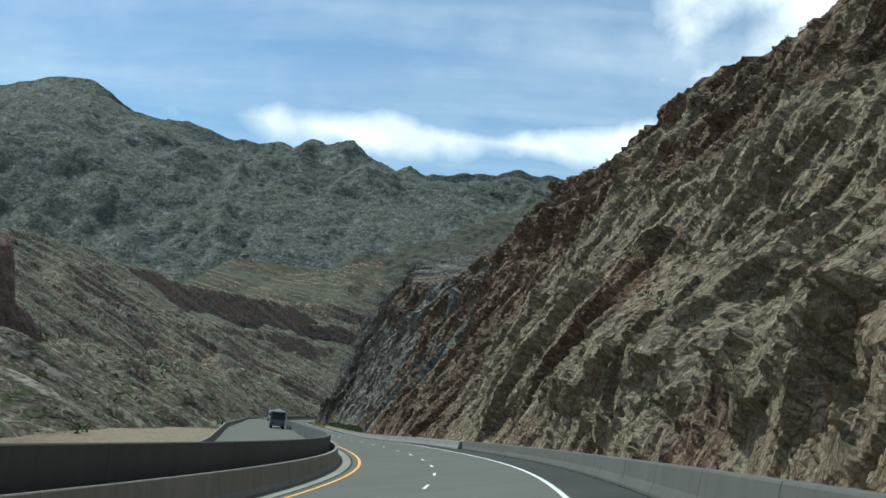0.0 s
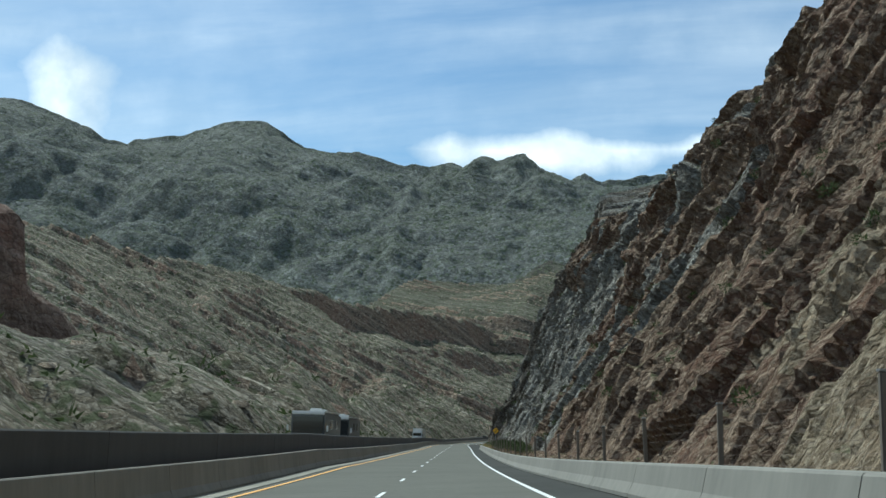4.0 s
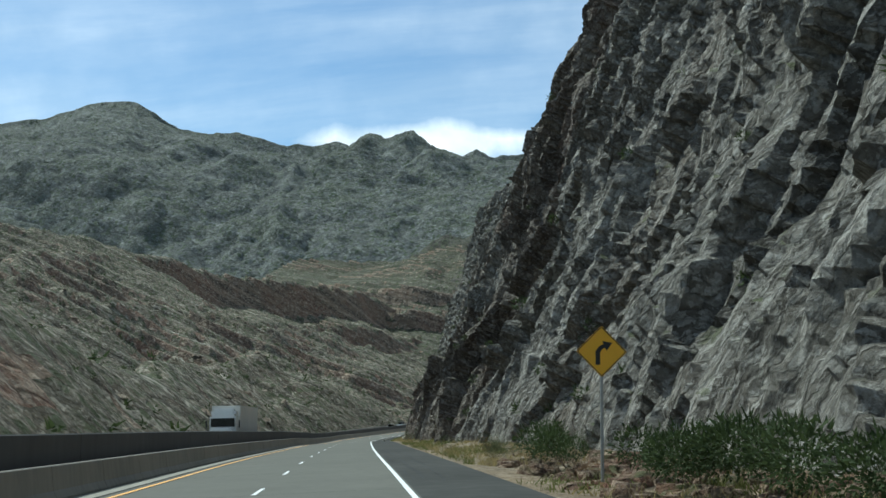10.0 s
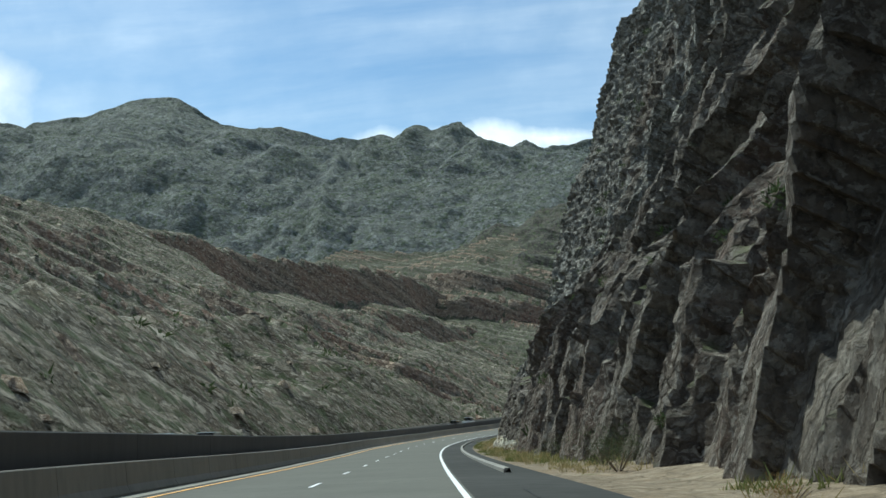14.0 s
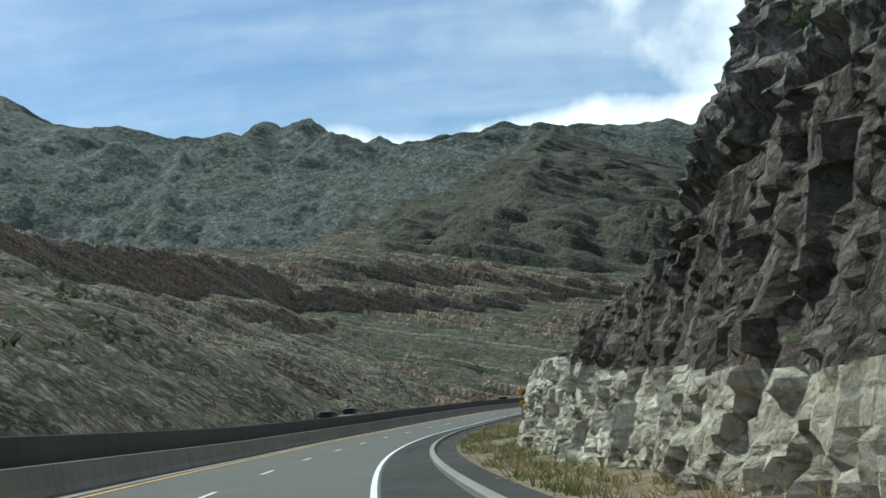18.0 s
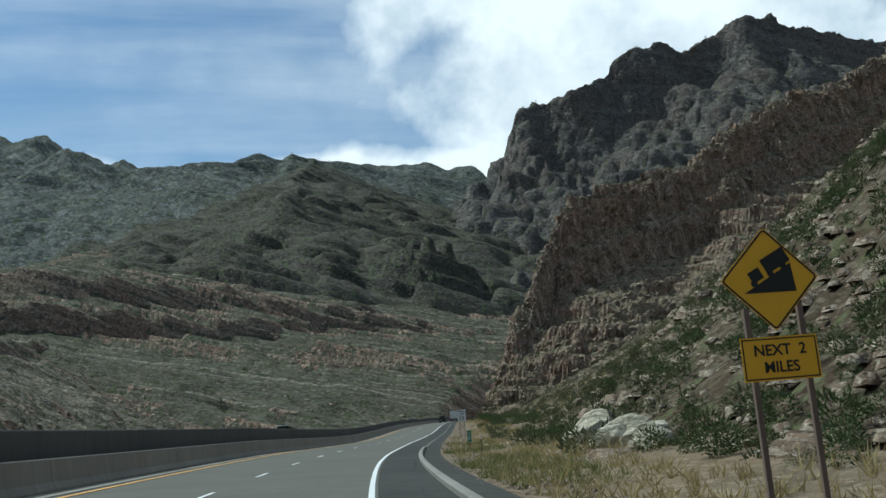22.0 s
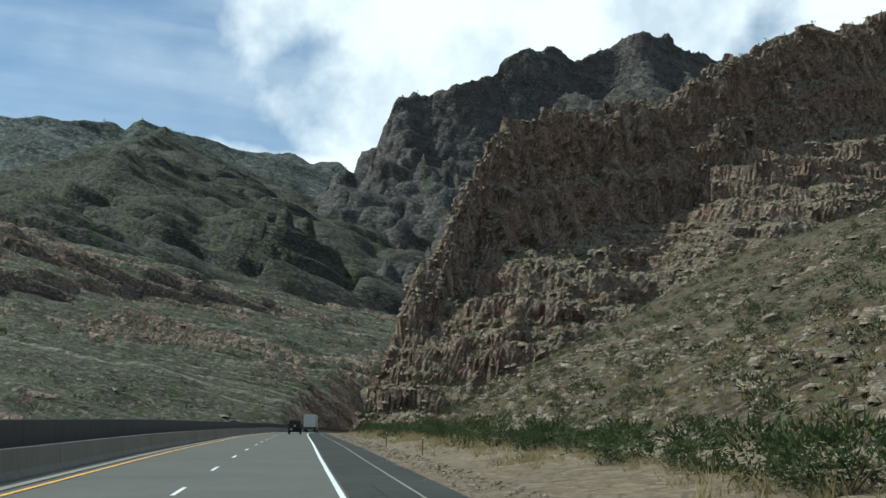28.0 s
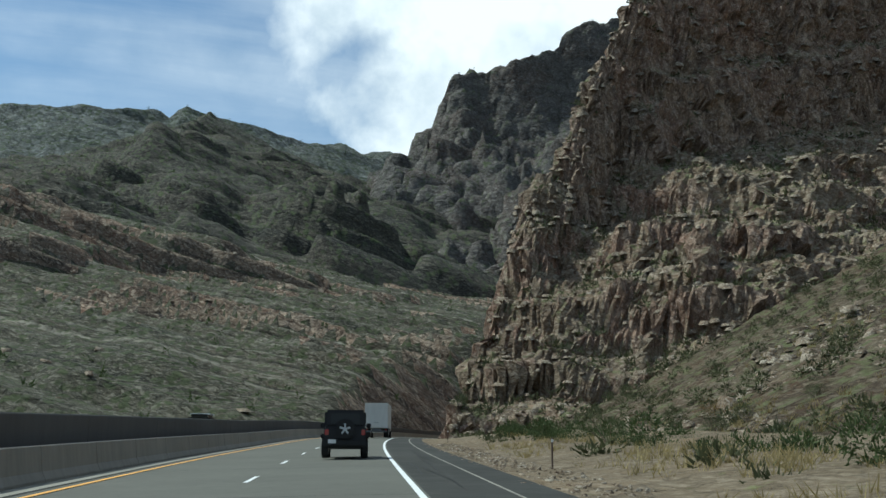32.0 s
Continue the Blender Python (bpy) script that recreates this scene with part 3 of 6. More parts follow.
def mountain(name, box, res, crests, mat, label, warp=20.0, rough=12.0, scale=120.0, bed=0.0, dip=(0.4, 0.15), hard=0.6, floor=-30.0, gully=0.5, seed=0.0, clear=0.0, crag=1.3, smooth=True, right=False, edge=0.0, crest=0.35, steep_mat=None, category="mountain", octaves=6, rows=0, column=0.0, steep_at=0.62, lump=0.25):
    """A mountain from its crests. With rows, each line of it is shared out by its length over the ground, so that steep faces stay finely drawn."""
    x0, x1, y0, y1 = box
    ry = res / 2 if rows else res
    X, Y = np.meshgrid(np.arange(x0, x1 + res, res), np.arange(y0, y1 + ry, ry), indexing='ij')
    wo = 4 if octaves > 4 else 2
    wx = X + warp * fbm(X / scale, Y / scale, seed, wo)
    wy = Y + warp * fbm(X / scale, Y / scale, seed + 20.5, wo)
    h = ridge_height(wx, wy, crests)
    top = max(p[2] for c in crests for p in c[0])
    depth = np.clip((top - h) / max(top, 1), 0, 1)
    h = h + rough * (0.62 - fbm(X / scale * 1.5, Y / scale * 1.5, seed + 3.3, octaves, 0.55 if octaves > 4 else 0.42, ridged=True)) * (crest + gully * depth * 2)
    h = h + lump * rough * fbm(X / scale * 6, Y / scale * 6, seed + 8.1, 4, 0.6)
    if bed:
        lv = (h + dip[0] * X + dip[1] * Y + bed * 0.8 * fbm(X / scale, Y / scale, seed + 11, 3)) / bed
        fr = lv - np.floor(lv)
        w = vnoise(np.floor(lv) * 0.37 + 3, np.zeros(h.shape) + seed, np.zeros(h.shape)) * 0.5 + 0.5
        w = w * (0.35 + 0.65 * step(-0.2, 0.25, fbm(X / (4 * bed), Y / (4 * bed), seed + 31, 3)))
        h = h + hard * bed * (0.15 + 1.3 * w) * (step(0.72, 0.97, fr) - fr)
    if clear:
        S, O, d = nearest(X, Y)
        o = np.abs(O) + 1.5 * fbm(X / 7, Y / 7, seed, 4)
        lim = np.interp(S, _ss, _zr) - 1.5 + clear * np.maximum(o - np.where(O > 0, 5.8, 24.0), 0)
        lim = np.where((O < 0) & right, floor, lim)
        h = np.minimum(h, lim)
    if edge:
        h = floor + (h - floor) * step(y0 + 2 * res, y0 + edge, Y)
    h = np.maximum(h, floor)
    P = np.stack([X, Y, h], -1)
    if rows:
        w = np.hypot(ry * 0.7, np.diff(h, axis=1))
        behind = np.arange(h.shape[1] - 1)[None, :] > (np.argmax(h, axis=1)[:, None] + 4)
        w = np.where(behind, 0.15, 1.0) * np.where(h[:, 1:] <= floor + 0.1, 0.25, 1.0) * w
        kern = 9
        w = np.stack([np.convolve(np.pad(w[:, j], kern, mode='edge'), np.ones(2 * kern + 1) / (2 * kern + 1), 'valid') for j in range(w.shape[1])], 1)
        cum = np.concatenate([np.zeros((len(w), 1)), np.cumsum(w, 1)], 1)
        P = np.empty((len(h), rows, 3))
        for i in range(len(h)):
            yy = np.interp(np.linspace(0, cum[i, -1], rows), cum[i], Y[i])
            P[i, :, 0], P[i, :, 1], P[i, :, 2] = X[i, 0], yy, np.interp(yy, Y[i], h[i])
        X, Y, h = P[..., 0], P[..., 1], P[..., 2]
    N = np.cross(np.gradient(P, axis=0), np.gradient(P, axis=1))
    N /= np.linalg.norm(N, axis=-1, keepdims=True) + 1e-9
    steep = step(0.93, 0.62, N[..., 2])
    L = res * 4.5
    D = (0.62 - fbm(X / L, Y / L, h / (L * 2.0), 3, 0.6, ridged=True)) * (0.35 + 0.65 * steep) + 0.6 * (0.62 - fbm(X / (L * 3), Y / (L * 3), h / (L * 5), 2, 0.5, ridged=True)) * steep
    up = step(floor + 0.5, floor + 4, h)
    D = D * crag * res
    if column:
        q = X + 0.35 * Y + 0.08 * h + 0.3 * column * fbm(X / column, h / column, seed + 2, 3)
        D = D + steep * column * (0.55 * blocks(q / column, h / (2.2 * column), 3) + 0.26 * blocks(q / (0.4 * column), h / (0.8 * column), 9))
        q = (h + dip[0] * X + 2.0 * fbm(X / 30, Y / 30, seed, 3)) / (1.6 * column)
        D = D + steep * 0.22 * column * (q - np.floor(q) - 0.5)
    P = P + N * (D * up)[..., None]
    SURF[name] = (P, N)
    me = grid_mesh(name, P, mat, smooth=smooth)
    if steep_mat:
        me.materials.append(steep_mat)
        kind = (N[..., 2] + 0.16 * fbm(X / 26, Y / 26, seed, 4) < steep_at).astype(np.int32)
        me.polygons.foreach_set("material_index", kind[:-1, :-1].reshape(-1))
    return setting(name, me, label, category)


# ---- ground ----
def nearest(X, Y):
    """Distance along the road and offset from it of the nearest place on its line."""
    d2 = np.full(X.shape, 1e12)
    S, O = np.zeros(X.shape), np.zeros(X.shape)
    for i in range(0, len(_ss), 4):
        h = math.radians(_h[i])
        dx, dy = X - _x[i], Y - _y[i]
        d = dx * dx + dy * dy
        near = d < d2
        d2 = np.where(near, d, d2)
        S, O = np.where(near, _ss[i], S), np.where(near, dx * math.cos(h) + dy * math.sin(h), O)
    return S, O, np.sqrt(d2)


def build_ground():
    gx = np.concatenate([[-6000, -4000, -2600, -1800, -1200, -800], np.arange(-600, 601, 12.0), [800, 1200, 1800, 2600, 4000, 6000]])
    gy = np.concatenate([[-3000, -1500, -700, -350], np.arange(-200, 1801, 12.0), [2200, 2800, 3600, 4600, 6000, 8000]])
    X, Y = np.meshgrid(gx, gy, indexing='ij')
    S, O, d = nearest(X, Y)
    z = np.interp(S, _ss, _zr) - 0.9 - np.tan(np.radians(np.interp(S, _ss, _bank))) * np.clip(O, -24, 9) * (d < 60)
    z = z - 3 * step(34, 70, -O) * step(-10, 20, S)
    z = np.where(d > 400, -14.0, z)
    z = z + 0.5 * fbm(X / 30, Y / 30, 0, 4) * step(25, 40, np.abs(O))
    return setting("ground", grid_mesh("ground", np.stack([X, Y, z], -1), M_GROUND), "dry tan desert ground of the canyon floor", "ground")


build_ground()

# ---- road ----
road = setting("road", sweep("road", -60, 1400, [(-8.2, 0.0), (-3.9, 0.025), (0, 0.02), (1.72, 0.0)], M_ASPHALT), "grey two lane freeway carriageway with worn surface", "road")
setting("shoulder", sweep("shoulder", -60, 1400, [(1.72, 0.0), (3.4, -0.02), (4.6, -0.08)], M_SHOULDER), "", "", road)
_vg = np.linspace(120, 1400, 641)
_vo = np.array([4.6, 5.4, 6.4, 7.6, 9.0, 11.0, 14.0, 19.0])
_vz = np.array([-0.08, -0.14, -0.18, -0.12, 0.05, 0.3, 0.5, 0.9])
_VP = np.stack([at(_vg, np.full(641, o), z) for o, z in zip(_vo, _vz)], 1)
_VP[:, 1:, 2] += (0.16 * fbm(_VP[:, 1:, 0] / 1.9, _VP[:, 1:, 1] / 1.9, 0, 4))
_VP[:, :, 2] -= 1.2 * (1 - step(120, 200, _vg))[:, None]
setting("verge", grid_mesh("verge", _VP, M_GROUND, flip=True), "tan gravel and dry grass verge beside the road", "verge")
setting("opposite_road", sweep("opposite_road", -60, 1400, [(-20.0, 0.4), (-9.18, 0.4)], M_ASPHALT), "grey opposite carriageway behind the median wall", "road")

setting("gutter", sweep("gutter", -60, 1400, [(-8.2, 0.006), (-7.3, 0.014)], M_GUTTER), "", "", road)
setting("gutter_seam", sweep("gutter_seam", -60, 1400, [(-7.3, 0.014), (-7.14, 0.016)], M_SHOULDER), "", "", road)
setting("edge_line", sweep("edge_line", -60, 1400, [(1.51, 0.012), (1.65, 0.012)], M_WHITE), "", "", road)
setting("yellow_line", sweep("yellow_line", -60, 1400, [(-6.78, 0.026), (-6.60, 0.026)], M_YELLOW), "", "", road)
for k in range(100):
    s0 = -50 + 12.19 * k
    setting("lane_dash", sweep("lane_dash", s0, s0 + 3.05, [(-2.5, 0.034), (-2.38, 0.034)], M_WHITE, ds=1.5), "", "", road)


M_SEAL = plain("black_crack_sealant", (0.022, 0.022, 0.021), 0.8, vary=0.2, scale=4, gloss=0.2)
_cr = np.random.RandomState(77)
for k in range(60):
    # wandering sealed cracks along the shoulder
    s0, o0 = _cr.uniform(330, 1010), _cr.uniform(1.95, 3.1)
    n_ = _cr.randint(8, 22)
    q_ = np.linspace(s0, s0 + 0.8 * n_, n_)
    w_ = o0 + np.cumsum(_cr.normal(0, 0.035, n_))
    P_ = np.stack([at(q_, w_ - 0.022, -0.004 * (w_ - 1.7) / 0.5 + 0.006), at(q_, w_ + 0.022, -0.004 * (w_ - 1.7) / 0.5 + 0.006)], 1)
    setting("sealed_crack", grid_mesh("sealed_crack", P_, M_SEAL, flip=True), "", "", road)
for k in range(70):
    # saw-cut joints across the lanes
    s0 = 40 + 13.7 * k
    setting("pavement_joint", sweep("pavement_joint", s0, s0 + 0.05, [(-7.1, 0.026), (-3.9, 0.029), (0, 0.024), (1.5, 0.008)], M_SEAL, ds=0.05, ends=False), "", "", road)
pale_edge = sweep("shoulder_edge", 725, 1060, [(3.42, -0.012), (3.5, -0.016)], M_GUTTER, ds=2.0)
setting("shoulder_edge", pale_edge, "", "", road)


# ---- median barrier, dark wall behind it, and the barrier on the right ----
def barrier_profile(o, face, h, w=0.6):
    """Safety shape; face +1: the sloped face looks to the right."""
    t = w / 2
    pr = [(-t, 0.0), (-t, 0.08), (-t * 0.62, 0.30), (-t * 0.36, h - 0.03), (-t * 0.28, h), (t * 0.28, h), (t * 0.36, h - 0.03), (t * 0.62, 0.30), (t, 0.08), (t, 0.0), (-t, 0.0)]
    return [(o + a, b) for a, b in pr]


def sectioned(name, label, s0, s1, length, o_of, h, mat, w=0.6):
    root = new(name)
    tagged(root, label, "barrier", kind="structure")
    s = s0
    while s < s1:
        oc = o_of(s)
        me = sweep("barrier_section", s, min(s + length - 0.03, s1), barrier_profile(oc, 1, h, w), mat, ds=2.0)
        ob = new("barrier_section", me)
        ob.parent = root
        s += length
    return root


sectioned("median_barrier", "long grey concrete safety barrier along the median", -60, 1400, 6.1, lambda s: -8.39, 1.0, M_CONC)
wall = new("median_wall")
tagged(wall, "dark concrete wall behind the median barrier, shade in its colour", "wall", kind="structure")
s = -60.0
while s < 1400:
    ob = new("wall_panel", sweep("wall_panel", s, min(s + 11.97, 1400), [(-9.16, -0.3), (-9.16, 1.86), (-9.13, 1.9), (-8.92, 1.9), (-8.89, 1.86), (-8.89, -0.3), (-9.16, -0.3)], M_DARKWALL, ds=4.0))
    ob.parent = wall
    s += 12.0
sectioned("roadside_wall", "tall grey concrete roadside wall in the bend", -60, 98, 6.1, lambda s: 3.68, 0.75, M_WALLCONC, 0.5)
sectioned("roadside_barrier", "pale concrete safety barrier beside the right shoulder", 98, 306, 6.1, lambda s: 3.33, 0.69, M_CONC)
sectioned("outer_barrier", "grey concrete barrier on the far side of the opposite road", -60, 1400, 12.2, lambda s: -20.4, 1.2, M_CONC)


# ---- the cliff on the right ----
C_S = [-80, 0, 120, 205, 245, 320, 370, 400, 470, 540, 557, 566, 572, 588, 606]
C_B = [20, 19, 12.8, 10.6, 9.6, 10.0, 9.6, 8.4, 8.0, 8.2, 8.6, 9.2, 15, 26, 34]
C_K = [0.58, 0.55, 0.60, 0.575, 0.53, 0.46, 0.39, 0.44, 0.51, 0.46, 0.30, 0.30, 0.4, 0.55, 0.6]
H_S = [-80, 60, 116, 150, 175, 205, 240, 265, 300, 340, 366, 374, 386, 393, 405, 440, 480, 510, 545, 561, 568, 578, 606]
H_Z = [55, 55, 53, 53, 51, 52, 43, 41, 44, 48, 54, 63, 62, 56, 52, 54, 60, 64, 60, 54, 46, 28, 14]


F_N = [0, 0.05, 0.13, 0.18, 0.25, 0.38, 0.44, 0.58, 0.62, 0.66, 0.70, 0.78, 0.80, 0.86, 0.88, 0.96, 0.98, 1.0]
F_A = [0.5, 0.4, 0.5, 1.3, 1.7, 1.6, 0.6, 0.5, 0.9, 2.0, 1.8, 0.4, 0.3, 0.4, 1.2, 1.6, 1.2, 1.0]   # ledges and rubble benches
F_B = [0.9, 0.9, 1.0, 0.9, 0.9, 1.0, 0.9, 0.9, 1.2, 1.6, 0.4, 0.3, 2.4, 2.2, 0.3, 0.3, 2.0, 2.0]   # long jointed face under a stepped rim
F_C = [0.5, 0.5, 0.6, 2.0, 0.8, 0.8, 0.7, 0.7, 2.2, 1.6, 0.6, 0.6, 0.7, 1.4, 0.7, 0.6, 1.5, 1.5]   # tall slabs with narrow shelves


def build_cliff():
    ss = np.concatenate([np.arange(-80, 20, 1.2), np.arange(20, 372, 0.4), np.arange(372, 575, 0.29), np.arange(575, 606, 0.46)])
    nf, nu = 180, 20
    face = np.linspace(0, 1, nf) ** 1.12
    upper = np.linspace(0, 1, nu + 1)[1:]
    b, k, H = np.interp(ss, C_S, C_B), np.interp(ss, C_S, C_K), np.interp(ss, H_S, H_Z)
    S = np.repeat(ss[:, None], nf + nu, 1)
    Z, O = np.empty(S.shape), np.empty(S.shape)
    Z[:, :nf] = -1.5 + (H[:, None] + 1.5) * face[None, :]
    f = np.clip(Z[:, :nf] / H[:, None], 0, 1)
    Sf = S[:, :nf]
    fn = np.clip(f + 0.05 * fbm(Sf / 26, f * 3, 51, 4) * step(0.0, 0.1, f) + 0.02 * fbm(Sf / 5, f * 9, 52, 3), 0, 1)
    wa, wc = 1 - step(90, 150, Sf), step(362, 392, Sf)
    mult = wa * np.interp(fn, F_N, F_A) + (1 - wa - wc) * np.interp(fn, F_N, F_B) + wc * np.interp(fn, F_N, F_C)
    run = np.cumsum(mult * np.diff(np.maximum(Z[:, :nf], 0), axis=1, prepend=0), axis=1)
    run = run / run[:, -1:] * H[:, None]
    O[:, :nf] = b[:, None] + k[:, None] * run
    Z[:, nf:] = H[:, None] + 24 * upper[None, :] ** 1.3
    O[:, nf:] = (b + k * H)[:, None] + 75 * upper[None, :]
    O = O + 2.6 * step(506, 516, S) * (1 - step(598, 606, S)) * (1 - step(4.5, 8.0, Z))
    fz = np.clip(Z / np.maximum(H[:, None], 1), 0, 1)
    onface = 1 - step(1.0, 1.02, Z / H[:, None])
    lean = 0.42 + 0.2 * (1 - step(60, 220, S)) - 0.1 * step(372, 392, S)
    bend = 1.2 * fbm(S / 9, Z / 9, 3, 3) + 0.35 * fbm(S / 2.2, Z / 2.2, 5, 3)
    u = S + lean * Z + bend
    zc = Z + 0.9 * fbm(S / 5, Z / 5, 61, 3)
    slab = step(372, 392, S) * (1 - 0.85 * step(500, 530, S))
    big = fbm(S / 70.0, Z / 40.0, 4.0, 3)
    rib2 = fbm(u / 30.0, Z / 110.0, 7.0, 3, 0.5)
    rib = 0.62 - fbm(u / 8.0, Z / 45.0, 2.0, 4, 0.55, ridged=True)
    D = 2.2 * rib2 + 2.6 * big * step(0, 0.3, fz) + 0.9 * rib
    D = D + (2.0 + 1.2 * slab - 1.2 * step(500, 530, S)) * blocks(u / 8.0, zc / 20.0, 3)
    D = D + (1.0 + 0.6 * slab - 0.45 * step(495, 520, S)) * blocks(u / 2.7, zc / 6.5, 11)
    D = D + 0.55 * blocks(u / 1.1, zc / 2.4, 17) + 0.16 * fbm(S / 0.9, Z / 0.9, O / 1.0, 3, 0.6)
    # leaning joints: each bed stands a little behind the last
    for per, amp, sd in ((13.0, 1.2, 33), (4.3, 0.8, 35), (1.7, 0.35, 37)):
        saw = (u + 0.2 * per * fbm(S / (1.6 * per), Z / (2.2 * per), sd, 3)) / per
        saw = saw - np.floor(saw)
        D = D + amp * (0.5 + 0.5 * fbm(S / 30, Z / 20, sd + 2, 2)) * (0.5 - saw) * step(0.0, 0.05, saw) * (0.75 + 0.5 * slab)
    # level thin beds towards the end of the cliff
    end = step(500, 525, S)
    lb = (Z + 0.03 * S + 0.5 * fbm(S / 5, Z / 5, 71, 3)) / 1.25
    lb2 = (Z + 0.03 * S + 0.2 * fbm(S / 2, Z / 2, 73, 3)) / 0.5
    D = D * (1 - 0.45 * end) + end * (0.45 * (lb - np.floor(lb) - 0.5) + 0.2 * (lb2 - np.floor(lb2) - 0.5) + 0.45 * blocks(u / 0.8, zc / 1.1, 47))
    # undercut courses: patches of rock that overhang the course below
    zl = (Z + 0.12 * S + 2.5 * fbm(S / 16, Z / 16, 63, 3)) / 8.0
    fr = zl - np.floor(zl)
    hang = step(0.0, 0.35, fbm(S / 13, Z / 9, 65, 3)) * step(0.08, 0.2, fz)
    D = D + hang * (1 - 0.7 * end) * (0.8 + 1.8 * slab) * (fr - 0.4) * (1 - step(0.92, 1.0, fr))
    rim = step(0.66, 0.70, fz) * (1 - wc[:, :1])
    D = D + rim * (1.7 * blocks(u / 3.6, zc / 5.0, 23) + 0.5)
    # big loose blocks low down at the start of the bend
    low = step(40, 55, S) * (1 - step(105, 125, S)) * (1 - step(0.16, 0.26, fz))
    D = D + low * 2.0 * blocks(S / 4.4 + 0.2 * fbm(S / 3, Z / 3, 4, 3), zc / 3.4, 41)
    amp = 0.35 + 0.65 * step(0.0, 0.15, fz)
    D = (D - 0.5) * amp * np.where(onface > 0.5, 1.0, 0.55)
    nrm = 1 / np.sqrt(1 + k * k)[:, None]
    Oo = O - D * nrm
    Zz = Z + D * (k[:, None] * nrm) * 0.8
    Oo = np.maximum(Oo, np.where(S < 335, 6.7, 6.6))
    P = at(S, Oo, 0.0)
    P[..., 2] = np.interp(S, _ss, _zr) + Zz
    SURF["cliff"] = (P, None)
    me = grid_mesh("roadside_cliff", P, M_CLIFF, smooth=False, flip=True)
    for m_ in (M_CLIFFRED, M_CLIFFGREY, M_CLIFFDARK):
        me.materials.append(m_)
    # kinds of rock follow the stretch of the road and the leaning beds
    zone = S + 0.5 * Z + 16 * fbm(S / 40, Z / 40, 13, 4)
    kind = np.zeros(S.shape, int)
    kind[(zone > 178) & (zone < 272)] = 1
    kind[(zone >= 272) & (zone < 392)] = 2
    kind[zone >= 392] = 3
    kind[zone >= 530] = 2
    redder = fbm(u / 18, Z / 20, 17, 4)
    kind[(redder > np.where(S < 160, 0.42, 0.30)) & (zone < 290)] = 1
    kind[(redder < -0.25) & (kind == 1)] = 2
    kind[(redder < -0.30) & (kind == 3)] = 2
    kind[(rim > 0.5) & (redder > -0.15)] = 1
    me.polygons.foreach_set("material_index", kind[:-1, :-1].reshape(-1).astype(np.int32))
    return setting("roadside_cliff", me, "high rugged brown and grey rock cliff beside the road", "cliff")


build_cliff()


def build_outcrop():
    ss = np.arange(498, 612, 0.24)
    v = np.linspace(0, 1, 64)
    S, V = np.meshgrid(ss, v, indexing='ij')
    env = step(498, 507, S) * (1 - step(603, 612, S))
    top = np.interp(S, [498, 506, 525, 542, 560, 575, 590, 606, 612], [1.5, 3.6, 6.6, 7.2, 5.4, 3.8, 2.4, 1.4, 0.6])
    top = top * (0.3 + 0.7 * env) + 0.9 * fbm(S / 6, V * 0, 3, 3) * env
    Z = -1 + (top + 1) * np.minimum(V / 0.72, 1)
    O = 8.9 - 1.4 * step(500, 520, S) + 3.0 * step(578, 606, S) + 0.30 * np.maximum(Z, 0) + np.maximum(V - 0.72, 0) * 8
    u = S + 0.15 * Z
    zc = Z + 0.3 * fbm(S / 2, Z / 2, 2, 3)
    uu = u + 0.3 * fbm(S, Z, 2, 3)
    D = 0.35 * blocks(uu / 3.4, zc / 7.0, 5) + 0.42 * blocks(uu / 0.62, zc / 2.2, 15) + 0.2 * blocks(uu / 0.34, zc / 0.8, 25) + 0.5 * fbm(S / 9, Z / 9, 4, 3)
    O = np.maximum(O - D * env, 6.6)
    P = at(S, O)
    P[..., 2] = np.interp(S, _ss, _zr) + Z + np.maximum(V - 0.72, 0) * (1.5 + D)
    me = grid_mesh("roadside_outcrop", P, M_PALE, smooth=False, flip=True)
    me.materials.append(M_CLIFFDARK)
    line = np.interp(S, [520, 545, 558, 580, 592, 600], [0.8, 1.4, 2.0, 3.7, 5.6, 9.0]) + 0.25 * fbm(S / 2, Z / 2, 6, 3)
    me.polygons.foreach_set("material_index", (Z > line)[:-1, :-1].reshape(-1).astype(np.int32))
    return setting("roadside_outcrop", me, "low pale cracked limestone outcrop at the road's edge", "rock outcrop")


build_outcrop()

T_S = [575, 600, 640, 700, 760, 800, 850, 900, 960, 1080]
T_B = [16, 12, 10.5, 11.5, 13.0, 14.0, 15.0, 16.0, 16.0, 15.0]
T_K = [1.0, 0.98, 0.92, 0.86, 0.80, 0.66, 0.53, 0.47, 0.45, 0.55]


def talus_height(S, O):
    d = np.maximum(O - np.interp(S, T_S, T_B), 0)
    k = np.interp(S, T_S, T_K)
    h = k * (d - 7 * (1 - np.exp(-d / 7.0)) * 0.55)
    lim = np.interp(S, [575, 600, 640, 720, 800, 860, 940, 1040], [60, 75, 80, 78, 72, 62, 50, 46])
    return np.where(h > lim, lim + 0.35 * (h - lim), h)


